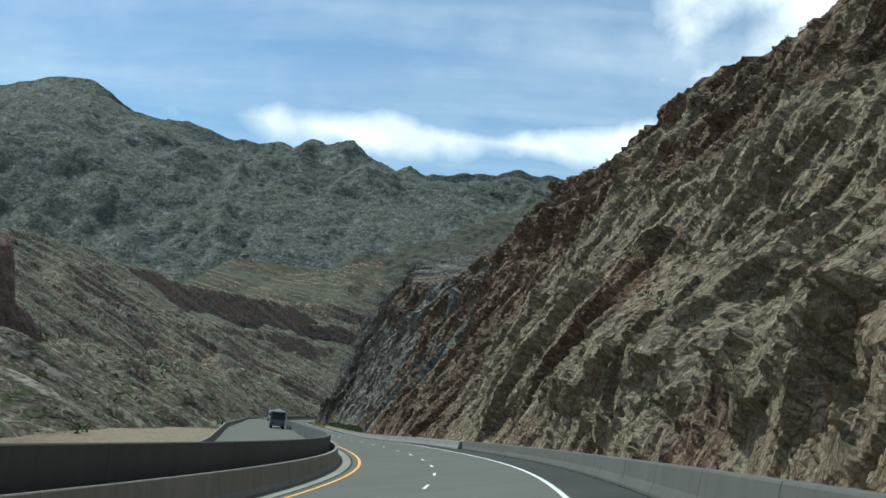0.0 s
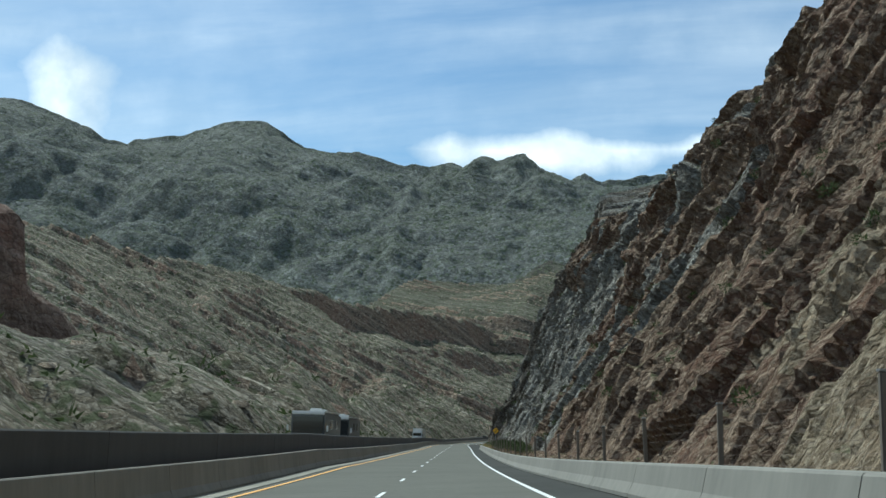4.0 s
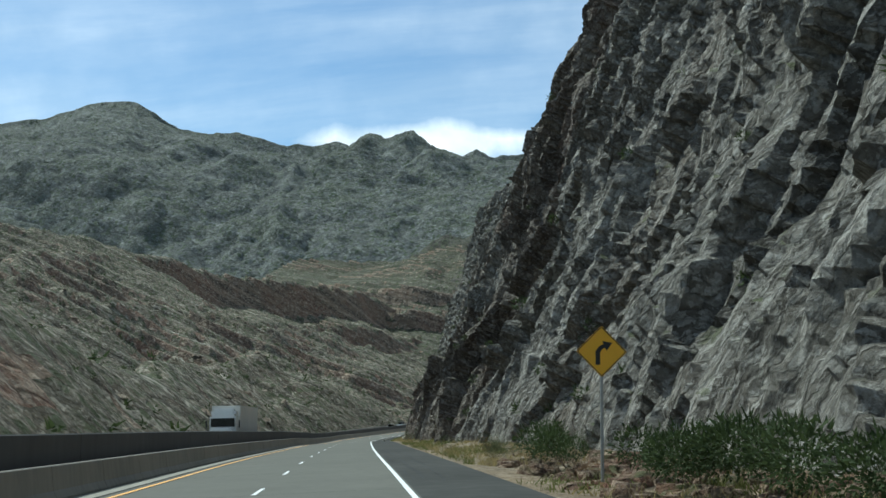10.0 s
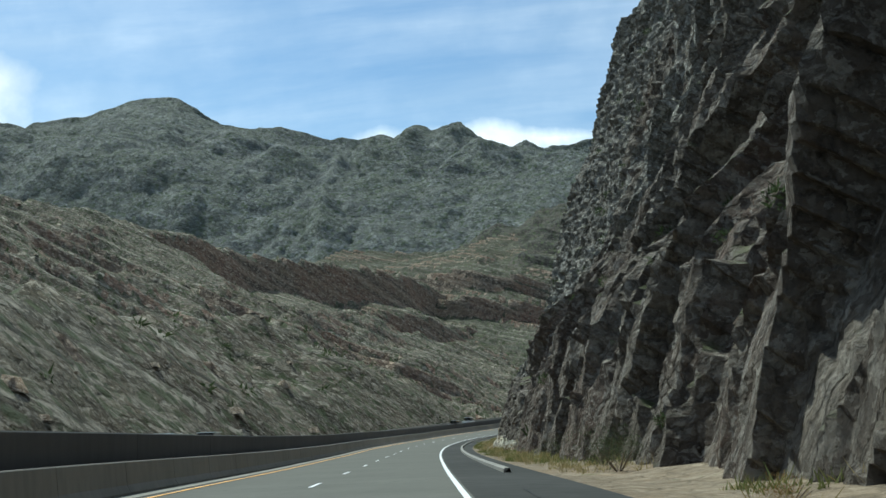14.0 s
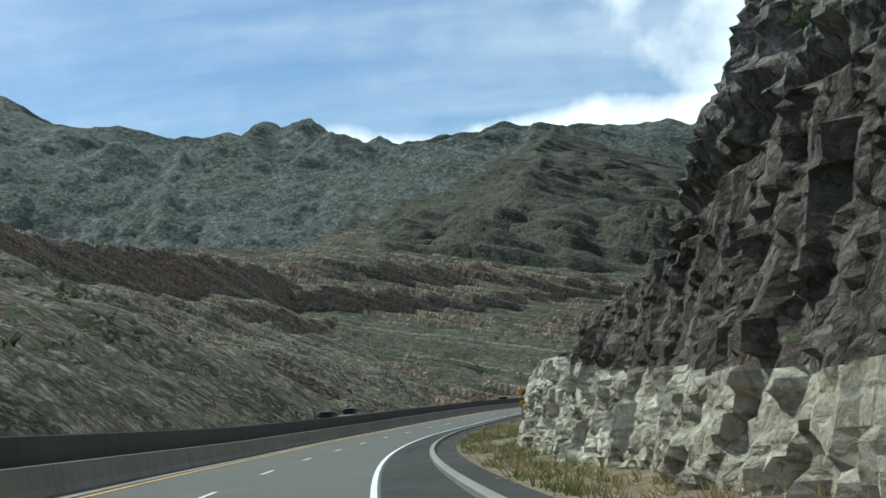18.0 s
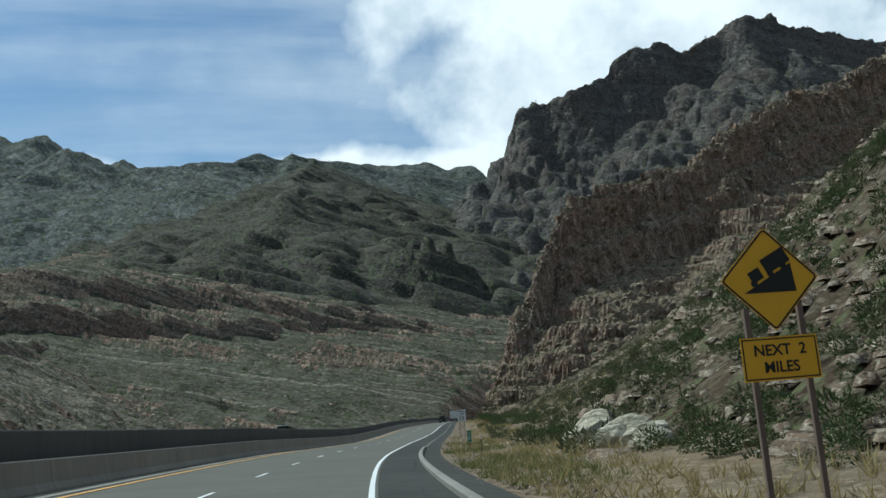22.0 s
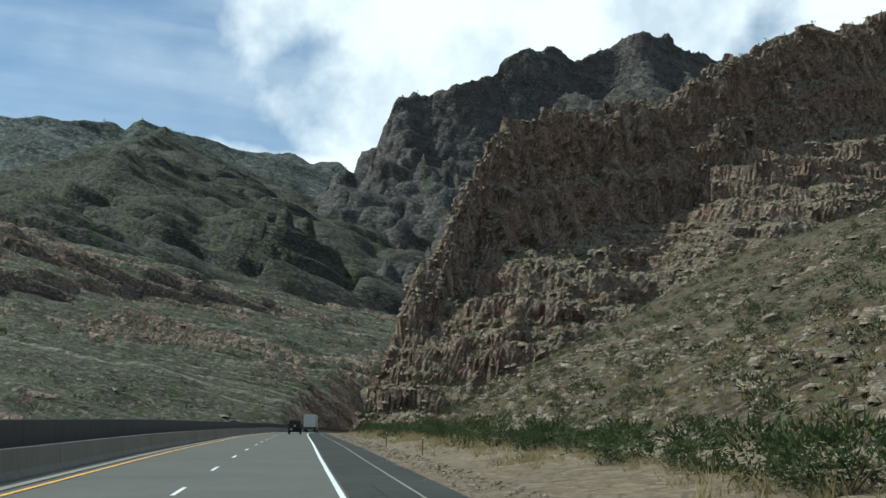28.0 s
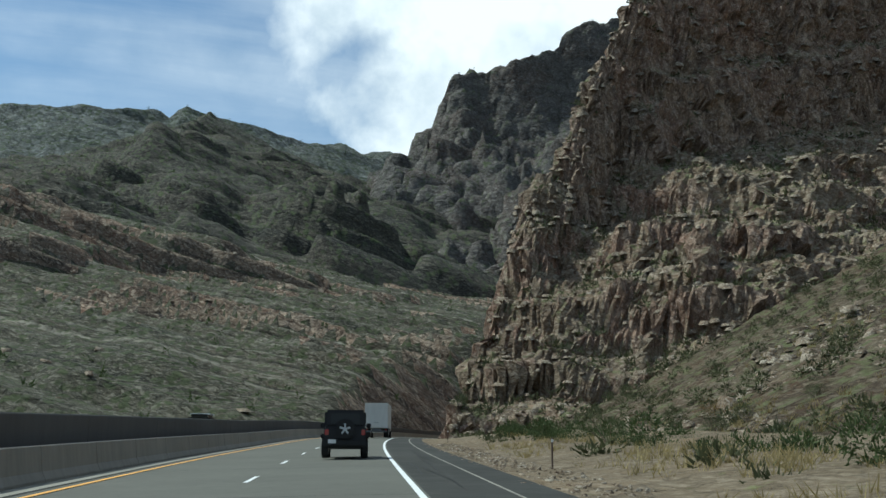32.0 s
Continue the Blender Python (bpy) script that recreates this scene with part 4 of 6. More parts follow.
def build_talus():
    ss = np.arange(575, 1086, 1.0)
    oo = 9.0 + 150 * np.linspace(0, 1, 150) ** 1.35
    S, O = np.meshgrid(ss, oo, indexing='ij')
    h = talus_height(S, O)
    g = step(0, 6, h)
    h = h + g * (1.6 * fbm(S / 22, O / 22, 1, 4) + 0.5 * (0.62 - fbm(S / 4, O / 4, 6, 5, 0.6, ridged=True)) + 0.5 * fbm(S / 1.7, O / 1.7, 8, 3))
    # ledges of red rock high up and a dark band low down
    lv = (h + 0.10 * S + 2 * fbm(S / 30, O / 30, 3, 3)) / 9.0
    fr = lv - np.floor(lv)
    h = h + step(14, 24, h) * 1.6 * (step(0.6, 0.97, fr) - fr) * (0.5 + 0.5 * fbm(S / 15, O / 15, 12, 2))
    P = at(S, O)
    P[..., 2] = np.interp(S, _ss, _zr) - 0.4 + h
    SURF["talus"] = (P, None)
    return setting("talus_slope", grid_mesh("talus_slope", P, M_TALUS, smooth=True, flip=True), "tan rubble slope with scattered stones and scrub", "slope")


build_talus()

COLUMNS = [(0, 0), (3, 5), (6, 23), (10, 27), (14, 46), (20, 50), (28, 55), (31, 62), (43, 67), (46, 74), (60, 82), (64, 89), (110, 122), (500, 420)]
mountain("brown_cliff", (10, 400, 930, 1230), 1.0,
         [([(68, 1058, 17), (80, 1072, 40), (99, 1092, 78), (113, 1098, 102), (124, 1100, 112), (150, 1104, 120), (190, 1106, 132), (218, 1106, 150), (242, 1106, 165), (300, 1108, 183), (330, 1108, 200), (460, 1110, 254)], COLUMNS, 0, 7.0),
          ([(113, 1096, 62), (108, 1070, 50), (98, 1052, 38), (84, 1046, 24)], 0.62, 9, 3.0), ([(64, 1056, 16), (84, 1046, 21), (110, 1036, 30), (150, 1020, 44)], 0.75, 11, 3.0)],
         M_BROWN, "tall brown columnar cliff above the road's bend", warp=9, rough=5, scale=26, bed=9, dip=(0.06, 0.03), hard=0.45, floor=-6, gully=0.4, seed=2.0, clear=4.0, right=True, crag=0.3, smooth=False, category="cliff", rows=330, column=3.6, steep_mat=M_REDCOL, steep_at=0.40)
mountain("rock_mound", (-40, 190, 1200, 1360), 2.0, [([(72, 1236, 14), (92, 1240, 25), (106, 1241, 28), (122, 1248, 19)], 0.30, 9, 8)], M_PALE, "low pale rock mound beyond the bend", warp=5, rough=2.5, scale=24, bed=5, hard=0.5, floor=-6, seed=4.0, clear=1.5, category="hill")
mountain("red_cliff", (-330, -60, 60, 460), 1.8, [([(-188, 60, 38), (-168, 160, 42), (-152, 230, 46), (-143, 290, 47), (-138, 318, 45)], [(0, 0), (4, 4), (9, 36), (14, 50), (50, 72), (300, 200)], 0, 6.0), ([(-138, 318, 34), (-132, 338, 24), (-130, 352, 8)], [(0, 0), (3, 4), (9, 22), (60, 60)], 0, 5)], M_REDROCK, "dark red rock cliff on the far bank", warp=7, rough=2.5, scale=26, bed=0, hard=0.4, floor=-18, seed=6.0, clear=1.3, crag=0.9, smooth=False, category="cliff")
SCARP = [(0, 0), (6, 5), (16, 34), (40, 44), (60, 50), (70, 66), (110, 84), (120, 98), (500, 270)]
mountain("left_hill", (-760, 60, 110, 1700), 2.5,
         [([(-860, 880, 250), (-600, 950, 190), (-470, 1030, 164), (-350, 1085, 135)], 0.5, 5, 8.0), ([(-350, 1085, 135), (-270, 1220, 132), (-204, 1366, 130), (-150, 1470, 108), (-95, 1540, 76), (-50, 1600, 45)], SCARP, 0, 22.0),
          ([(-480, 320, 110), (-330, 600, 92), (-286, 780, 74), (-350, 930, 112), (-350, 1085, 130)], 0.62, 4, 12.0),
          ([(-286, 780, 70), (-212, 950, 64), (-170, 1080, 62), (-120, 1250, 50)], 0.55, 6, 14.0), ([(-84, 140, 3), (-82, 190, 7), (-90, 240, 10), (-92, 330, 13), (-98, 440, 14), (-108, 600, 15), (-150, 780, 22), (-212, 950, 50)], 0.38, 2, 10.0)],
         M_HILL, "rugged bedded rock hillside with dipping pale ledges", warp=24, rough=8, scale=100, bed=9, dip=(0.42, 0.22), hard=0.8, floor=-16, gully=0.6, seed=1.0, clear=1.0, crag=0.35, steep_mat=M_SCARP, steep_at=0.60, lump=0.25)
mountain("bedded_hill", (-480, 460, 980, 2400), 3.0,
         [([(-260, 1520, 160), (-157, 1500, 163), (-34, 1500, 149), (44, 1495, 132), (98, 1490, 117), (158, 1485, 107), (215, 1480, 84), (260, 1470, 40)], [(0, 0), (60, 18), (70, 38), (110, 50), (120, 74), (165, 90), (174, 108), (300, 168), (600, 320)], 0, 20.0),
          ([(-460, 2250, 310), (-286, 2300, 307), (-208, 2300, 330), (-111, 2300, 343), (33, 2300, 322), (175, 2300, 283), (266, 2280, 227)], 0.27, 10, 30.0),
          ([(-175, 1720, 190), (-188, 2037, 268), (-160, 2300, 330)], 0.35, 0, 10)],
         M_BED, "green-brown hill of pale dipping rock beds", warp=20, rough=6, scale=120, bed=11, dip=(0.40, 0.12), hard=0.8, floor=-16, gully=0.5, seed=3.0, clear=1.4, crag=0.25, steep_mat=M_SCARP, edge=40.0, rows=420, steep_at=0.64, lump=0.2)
mountain("dark_ridge", (-260, 700, 1500, 2800), 5.0,
         [([(3, 2000, 284), (43, 2000, 294), (94, 2000, 330), (164, 2000, 328), (244, 2000, 303), (321, 2000, 276), (408, 1990, 240), (440, 1900, 170), (400, 1750, 110)], 0.55, 30, 20.0),
          ([(94, 2000, 325), (140, 2300, 420), (200, 2600, 540), (229, 2760, 620)], 0.42, 10, 20)],
         M_DARK, "dark ridge with rock bands, cloud shade in its colours", warp=34, rough=26, scale=150, bed=26, dip=(0.35, 0.1), hard=0.8, floor=-16, gully=0.8, seed=5.0, crag=0.3, rows=260, edge=140.0, lump=0.06, octaves=4)
mountain("saddle_ridge", (-700, 1300, 1900, 3200), 8.0,
         [([(-650, 3000, 640), (-250, 2980, 640), (57, 2900, 646), (177, 2900, 657), (195, 2900, 644), (229, 2900, 668), (324, 2900, 643), (502, 2900, 617), (621, 2900, 602), (760, 2900, 640), (1200, 2900, 700)], 0.62, 20, 20.0),
          ([(229, 2900, 664), (190, 2760, 560), (150, 2600, 460)], 0.55, 0, 10)],
         M_FAR, "grey-green serrated saddle ridge", warp=30, rough=24, scale=170, bed=40, dip=(0.3, -0.1), hard=0.3, floor=-16, gully=0.9, seed=7.0, crag=0.15, rows=180, lump=0.1)
mountain("mesa", (150, 2000, 1200, 2800), 6.5,
         [([(484, 2400, 467), (550, 2400, 540), (588, 2400, 628), (600, 2400, 634), (642, 2400, 643), (721, 2400, 651), (781, 2400, 699), (916, 2400, 746), (994, 2400, 802), (1097, 2400, 815), (1173, 2400, 792), (1227, 2400, 793), (1362, 2400, 772), (1508, 2400, 787), (2300, 2400, 900)], 0.72, 120, 40.0),
          ([(600, 2400, 560), (550, 2230, 450), (523, 2050, 340), (420, 1800, 230), (330, 1600, 160), (250, 1440, 60)], 0.65, 30, 20.0),
          ([(994, 2400, 700), (960, 2150, 520), (900, 1900, 380)], 0.6, 60, 30)],
         M_MESA, "huge dark cliff-topped mountain", warp=60, rough=40, scale=120, bed=38, dip=(0.1, 0.04), hard=0.55, floor=-16, gully=1.2, seed=8.0, crag=0.35, rows=300, column=8.0, lump=0.06, octaves=4)
mountain("far_range", (-2900, 900, 1800, 4500), 11.0,
         [([(-3300, 3400, 1150), (-2300, 3550, 1180), (-2068, 3700, 1105), (-1900, 3850, 1050), (-1965, 4000, 1149), (-1745, 4000, 1162), (-1570, 4000, 1198), (-1439, 4000, 1195), (-1265, 4000, 1106), (-1092, 4000, 1043), (-880, 4000, 1011), (-648, 4000, 1007), (-585, 3980, 965), (-413, 4000, 1043), (-200, 3900, 930), (-147, 3900, 953), (-99, 3900, 924), (105, 3900, 938), (255, 3900, 956), (900, 3900, 900)], 0.44, 30, 30.0),
          ([(-1439, 4000, 1190), (-1150, 3300, 820), (-980, 2700, 520), (-800, 2200, 330), (-760, 1720, 270)], 0.42, 20, 30.0),
          ([(-700, 4000, 1000), (-640, 3200, 720), (-560, 2500, 480), (-420, 1950, 310)], 0.42, 30, 30.0),
          ([(-413, 4000, 1040), (-330, 3400, 760), (-220, 2900, 560), (-200, 2500, 400)], 0.5, 20, 30.0),
          ([(-2068, 3700, 1100), (-1700, 2900, 700), (-1300, 2100, 400), (-1000, 1700, 250)], 0.45, 10, 30.0)],
         M_FAR, "far grey mountain range with a rounded summit", warp=80, rough=150, scale=400, bed=60, dip=(0.3, -0.15), hard=0.12, floor=-16, gully=0.7, crest=0.1, seed=9.0, crag=0.12, edge=1300.0, rows=330, lump=0.03, octaves=4)


# ---- plants and stones ----
def leaf_material(name, a, b):
    m, t, p = material(name)
    info = nd(t, "ShaderNodeObjectInfo")
    geo = nd(t, "ShaderNodeNewGeometry")
    n = nd(t, "ShaderNodeTexNoise", Scale=3.0, Detail=3.0)
    t.links.new(geo.outputs["Position"], n.inputs["Vector"])
    f = mth(t, 'ADD', mth(t, 'MULTIPLY', geo.outputs["Random Per Island"], 0.55), mth(t, 'MULTIPLY', info.outputs["Random"], 0.45))
    c = mixc(t, f, a, b)
    c = mixc(t, mth(t, 'MULTIPLY', n.outputs[0], 0.35), c, (0.02, 0.022, 0.012))
    t.links.new(c, p.inputs["Base Color"])
    p.inputs["Roughness"].default_value = 0.8
    p.inputs["Specular IOR Level"].default_value = 0.15
    lit = nd(t, "ShaderNodeBsdfTranslucent")
    t.links.new(c, lit.inputs["Color"])
    both = nd(t, "ShaderNodeMixShader", Fac=0.3)
    t.links.new(p.outputs[0], both.inputs[1])
    t.links.new(lit.outputs[0], both.inputs[2])
    t.links.new(both.outputs[0], t.nodes["Material Output"].inputs["Surface"])
    return m


M_SAGE = leaf_material("sage_leaves", (0.062, 0.07, 0.034), (0.135, 0.14, 0.07))
M_CREO = leaf_material("green_shrub_leaves", (0.04, 0.062, 0.022), (0.10, 0.128, 0.05))
M_STRAW = leaf_material("dry_grass", (0.30, 0.235, 0.10), (0.50, 0.40, 0.20))
M_GRASS = leaf_material("green_grass", (0.10, 0.13, 0.035), (0.23, 0.23, 0.08))
M_RUST = leaf_material("rusty_dry_shrub", (0.20, 0.11, 0.045), (0.34, 0.22, 0.09))
M_STEM = plain("grey_twigs", (0.16, 0.12, 0.085), 0.9)
M_STONE = rock("loose_stone", (0.319, 0.255, 0.179), (0.168, 0.123, 0.084), (0.510, 0.454, 0.366), (0.239, 0.136, 0.088), bed=1, size=0.2, green=0.0, bump=0.7)


def tri_mesh(name, V, F, mat):
    me = bpy.data.meshes.new(name)
    V, F = np.asarray(V, np.float32), np.asarray(F, np.int32)
    me.vertices.add(len(V))
    me.vertices.foreach_set("co", V.reshape(-1))
    me.loops.add(F.size)
    me.loops.foreach_set("vertex_index", F.reshape(-1))
    me.polygons.add(len(F))
    me.polygons.foreach_set("loop_start", (np.arange(len(F)) * 3).astype(np.int32))
    me.update(calc_edges=True)
    me.validate()
    me.materials.append(mat)
    return me


def leaf_cloud(rng, n, size, spread, height):
    """Small pointed leaf triangles scattered through uneven lobes."""
    lobes = rng.normal(0, 0.32, (7, 3)) * [spread, spread, 0.2]
    lobes[:, 2] = height * rng.uniform(0.25, 0.75, 7)
    k = rng.randint(0, 7, n)
    d = rng.normal(0, 1, (n, 3))
    d /= np.linalg.norm(d, axis=1, keepdims=True)
    rad = rng.uniform(0.3, 1.0, (n, 1)) ** 0.5
    c = lobes[k] + d * rad * np.array([spread * 0.42, spread * 0.42, height * 0.36])
    c[:, 2] = np.abs(c[:, 2])
    a = rng.normal(0, 1, (n, 3))
    a /= np.linalg.norm(a, axis=1, keepdims=True)
    a = a * 0.6 + d * 0.5 + [0, 0, 0.35]
    b = np.cross(a, rng.normal(0, 1, (n, 3)))
    b /= np.linalg.norm(b, axis=1, keepdims=True) + 1e-6
    sz = size * rng.uniform(0.6, 1.4, (n, 1))
    V = np.stack([c - b * sz * 0.26, c + b * sz * 0.26, c + a * sz * 1.6], 1).reshape(-1, 3)
    return V, np.arange(3 * n).reshape(-1, 3)


def shrub(mat, seed, label, n=2600, size=0.028, spread=1.0, height=0.9):
    rng = np.random.RandomState(seed)
    root = tagged(new("shrub"), label, "shrub", "roadside shrubs")
    V, F = leaf_cloud(rng, n, size, spread, height)
    fo = new("foliage", tri_mesh("foliage", V, F, mat))
    fo.parent = root
    bm = bmesh.new()
    for k in range(7):
        ang = rng.uniform(0, 6.28)
        tip = Vector((math.cos(ang) * spread * 0.55, math.sin(ang) * spread * 0.55, height * rng.uniform(0.5, 0.85)))
        q = tip.to_track_quat('Z', 'X').to_matrix().to_4x4()
        bmesh.ops.create_cone(bm, segments=5, radius1=0.022, radius2=0.006, depth=tip.length, matrix=q @ Matrix.Translation((0, 0, tip.length / 2)))
    part("woody_base", bm, M_STEM, root)
    return root


def ground_at(kind, s, o):
    """Place and height on the slope or the verge."""
    p = at(s, o)
    if o < 9.5:
        return Vector((p[0], p[1], p[2] + float(np.interp(o, _vo, _vz))))
    z = float(np.interp(s, _ss, _zr)) - 0.4 + float(talus_height(np.array(float(s)), np.array(float(o))))
    return Vector((p[0], p[1], max(z, p[2] + float(np.interp(min(o, 19.0), _vo, _vz)) - 0.1)))


_tP = SURF["talus"][0]
_tS = np.arange(575, 1086, 1.0)
_tO = 9.0 + 150 * np.linspace(0, 1, 150) ** 1.35


def talus_point(s, o):
    i = int(np.clip(round(s - 575), 0, len(_tS) - 1))
    j = int(np.clip(np.searchsorted(_tO, o), 0, len(_tO) - 1))
    v = _tP[i, j]
    g = ground_at("", s, o)
    return Vector((g.x, g.y, v[2] if o > 12 else max(g.z, min(v[2], g.z + 0.6))))


shrubs = [shrub(M_SAGE, 1, "grey-green sagebrush on the stony slope"), shrub(M_SAGE, 2, "low rounded grey-green desert bush", n=2000, height=0.75),
          shrub(M_CREO, 3, "dark green creosote bush beside the road", n=3000, spread=1.25, height=1.25), shrub(M_CREO, 4, "bushy dark green desert shrub", n=2600, spread=1.1, height=1.0),
          shrub(M_RUST, 5, "rust-brown dried out shrub", n=1800, height=0.8), shrub(M_SAGE, 6, "pale sage bush among the stones", n=2400, spread=1.15, height=0.85)]
for k, ob in enumerate(shrubs):
    p = talus_point(640 + 40 * k, 17 + k)
    ob.matrix_world = Matrix.Translation(p)
rng = np.random.RandomState(11)
for k in range(170):
    s_, o_ = rng.uniform(590, 1010), 10.5 + 62 * rng.uniform(0, 1) ** 1.5
    which = rng.choice([0, 1, 5, 0, 1, 3, 4])
    p = talus_point(s_, o_)
    sc = rng.uniform(0.8, 1.7)
    c = copy_thing(shrubs[which], Matrix.Translation(p - Vector((0, 0, 0.08))) @ pose(0, 0, 0, 0, 0, rng.uniform(0, 360)))
    c.scale = (sc, sc, sc * rng.uniform(0.8, 1.15))
# the dark green belt at the foot of the slope
for k in range(75):
    s_ = rng.uniform(790, 1000) if k < 70 else rng.uniform(600, 780)
    o_ = float(np.interp(s_, [600, 780, 800, 900, 1000], [10.5, 10.5, 13.5, 14.0, 13.0])) + rng.uniform(-2.2, 4.5)
    p = talus_point(s_, o_)
    sc = rng.uniform(0.8, 1.7)
    c = copy_thing(shrubs[rng.choice([2, 3])], Matrix.Translation(p - Vector((0, 0, 0.1))) @ pose(0, 0, 0, 0, 0, rng.uniform(0, 360)))
    c.scale = (sc, sc, sc * rng.uniform(0.75, 1.0))
# shrubs at the foot of the cliff behind the fence and on the outcrop
for k in range(36):
    s_ = rng.uniform(235, 372) if k < 30 else rng.uniform(380, 540)
    p = ground_at("", s_, rng.uniform(6.6, 8.2))
    sc = rng.uniform(0.5, 1.3)
    c = copy_thing(shrubs[rng.choice([2, 3, 0, 4])], Matrix.Translation(p - Vector((0, 0, 0.1))) @ pose(0, 0, 0, 0, 0, rng.uniform(0, 360)))
    c.scale = (sc, sc, sc)


def boulder(seed, label, mat=None):
    r_ = np.random.RandomState(seed)
    bm = bmesh.new()
    bmesh.ops.create_icosphere(bm, subdivisions=2, radius=0.5)
    cuts = [(Vector(r_.normal(0, 1, 3)).normalized(), r_.uniform(0.28, 0.42)) for _ in range(9)]
    for v in bm.verts:
        for n, d in cuts:
            over = v.co.dot(n) - d
            if over > 0:
                v.co -= n * over
        v.co += Vector(r_.normal(0, 0.012, 3))
    me = bpy.data.meshes.new("boulder")
    bm.to_mesh(me)
    bm.free()
    me.materials.append(mat or M_STONE)
    return tagged(new("boulder", me), label, "rock", "fallen boulders")


boulders = [boulder(21, "angular pale boulder on the slope"), boulder(22, "blocky tan fallen boulder"), boulder(23, "flat grey limestone block"), boulder(24, "rough brown fallen rock")]
for k, ob in enumerate(boulders):
    ob.matrix_world = Matrix.Translation(talus_point(650 + 50 * k, 16 + k))
for k in range(200):
    s_, o_ = rng.uniform(585, 960), 10.5 + 48 * rng.uniform(0, 1) ** 1.5
    p = talus_point(s_, o_)
    sc = rng.uniform(0.5, 1.1) * (1.9 if rng.uniform() < 0.12 else 1.0)
    c = copy_thing(boulders[rng.randint(0, 4)], Matrix.Translation(p + Vector((0, 0, 0.08 * sc))) @ pose(0, 0, 0, rng.uniform(-25, 25), rng.uniform(-25, 25), rng.uniform(0, 360)))
    c.scale = (sc * rng.uniform(0.9, 1.5), sc, sc * rng.uniform(0.55, 0.9))


for k, (s_, o_, sc) in enumerate(((682.0, 11.4, 1.7), (684.6, 11.9, 2.2), (687.5, 11.3, 1.9), (690.5, 12.2, 2.6), (693.5, 11.6, 2.3), (697.0, 12.4, 2.8), (699.5, 11.5, 1.6))):
    bo = boulder(31 + k, "chalky white limestone block at the slope's foot", M_PALE)
    bo.matrix_world = Matrix.Translation(talus_point(s_, o_) + Vector((0, 0, 0.12 * sc))) @ pose(0, 0, 0, 12 * (k % 3) - 8, 9 * (k % 2), 50 * k)
    bo.scale = (sc * 1.2, sc, sc * 0.8)


def strewn(name, label, mat, places, sizes, seed):
    """Many small angular stones in one mesh."""
    r_ = np.random.RandomState(seed)
    base = np.array([(1, 1, -0.5), (-1, 1, -0.6), (-1, -1, -0.5), (1, -1, -0.6), (0.7, 0.6, 0.7), (-0.6, 0.8, 0.6), (-0.7, -0.6, 0.75), (0.6, -0.7, 0.55)])
    f = np.array([(0, 1, 5), (0, 5, 4), (1, 2, 6), (1, 6, 5), (2, 3, 7), (2, 7, 6), (3, 0, 4), (3, 4, 7), (4, 5, 6), (4, 6, 7)])
    n = len(places)
    B = base[None] * (1 + r_.normal(0, 0.18, (n, 8, 3)))
    B = B * np.asarray(sizes)[:, None, None] * (0.5 * r_.uniform(0.7, 1.5, (n, 1, 3)) * [1.2, 1.0, 0.75])
    a = r_.uniform(0, 6.28, n)
    c_, s_ = np.cos(a)[:, None], np.sin(a)[:, None]
    X = B[..., 0] * c_ - B[..., 1] * s_
    Y = B[..., 0] * s_ + B[..., 1] * c_
    V = np.stack([X, Y, B[..., 2]], -1) + np.asarray(places)[:, None, :]
    F = (f[None] + 8 * np.arange(n)[:, None, None]).reshape(-1, 3)
    return tagged(new(name, tri_mesh(name, V.reshape(-1, 3), F, mat)), label, "stones", kind="stuff")


NR = 26000
_i = rng.randint(5, 440, NR)
_j = np.clip((150 * (rng.uniform(0.02, 1, NR) ** 1.35)).astype(int), 4, 148)
_k = fbm(_i / 14.0, _j / 10.0, 2, 3) > -0.15
_i, _j = _i[_k], _j[_k]
NR = len(_i)
_tp = _tP[_i, _j] + rng.uniform(-0.5, 0.5, (NR, 3)) * [1, 1, 0.05]
strewn("slope_rubble", "pale angular rubble strewn over the slope", M_STONE, _tp, rng.uniform(0.2, 0.66, NR) * (1 + 1.3 * (rng.uniform(0, 1, NR) > 0.92)), 5)
_gs, _go = rng.uniform(560, 1000, 6000), rng.uniform(4.2, 6.6, 6000)
_gp = at(_gs, _go, -0.1)
strewn("verge_gravel", "grey gravel along the shoulder's edge", M_STONE, _gp, rng.uniform(0.03, 0.12, 6000), 6)


_fs, _fo = rng.uniform(124, 345, 3200), 5.6 + 5.0 * rng.uniform(0, 1, 3200) ** 0.7
_fp = at(_fs, _fo)
_fp[:, 2] += np.interp(_fo, _vo, _vz) - 1.2 * (1 - step(120, 200, _fs)) + 0.03
strewn("cliff_foot_rubble", "fallen brown rubble along the cliff's foot", M_CLIFFRED, _fp, rng.uniform(0.12, 0.65, 3200), 9)


def tufts(name, label, mat, places, height, seed, blades=7):
    r_ = np.random.RandomState(seed)
    n = len(places)
    P0 = np.repeat(np.asarray(places), blades, 0)
    m = len(P0)
    d = r_.normal(0, 1, (m, 3)) * [0.5, 0.5, 0.12] + [0, 0, 1]
    h = np.repeat(np.asarray(height), blades)[:, None] * r_.uniform(0.55, 1.25, (m, 1))
    base = P0 + r_.normal(0, 0.10, (m, 3)) * [1, 1, 0]
    w = np.cross(d, r_.normal(0, 1, (m, 3)))
    w = w / (np.linalg.norm(w, axis=1, keepdims=True) + 1e-6) * 0.022
    V = np.stack([base - w, base + w, base + d * h], 1).reshape(-1, 3)
    return tagged(new(name, tri_mesh(name, V, np.arange(3 * m).reshape(-1, 3), mat)), label, "grass", kind="stuff")


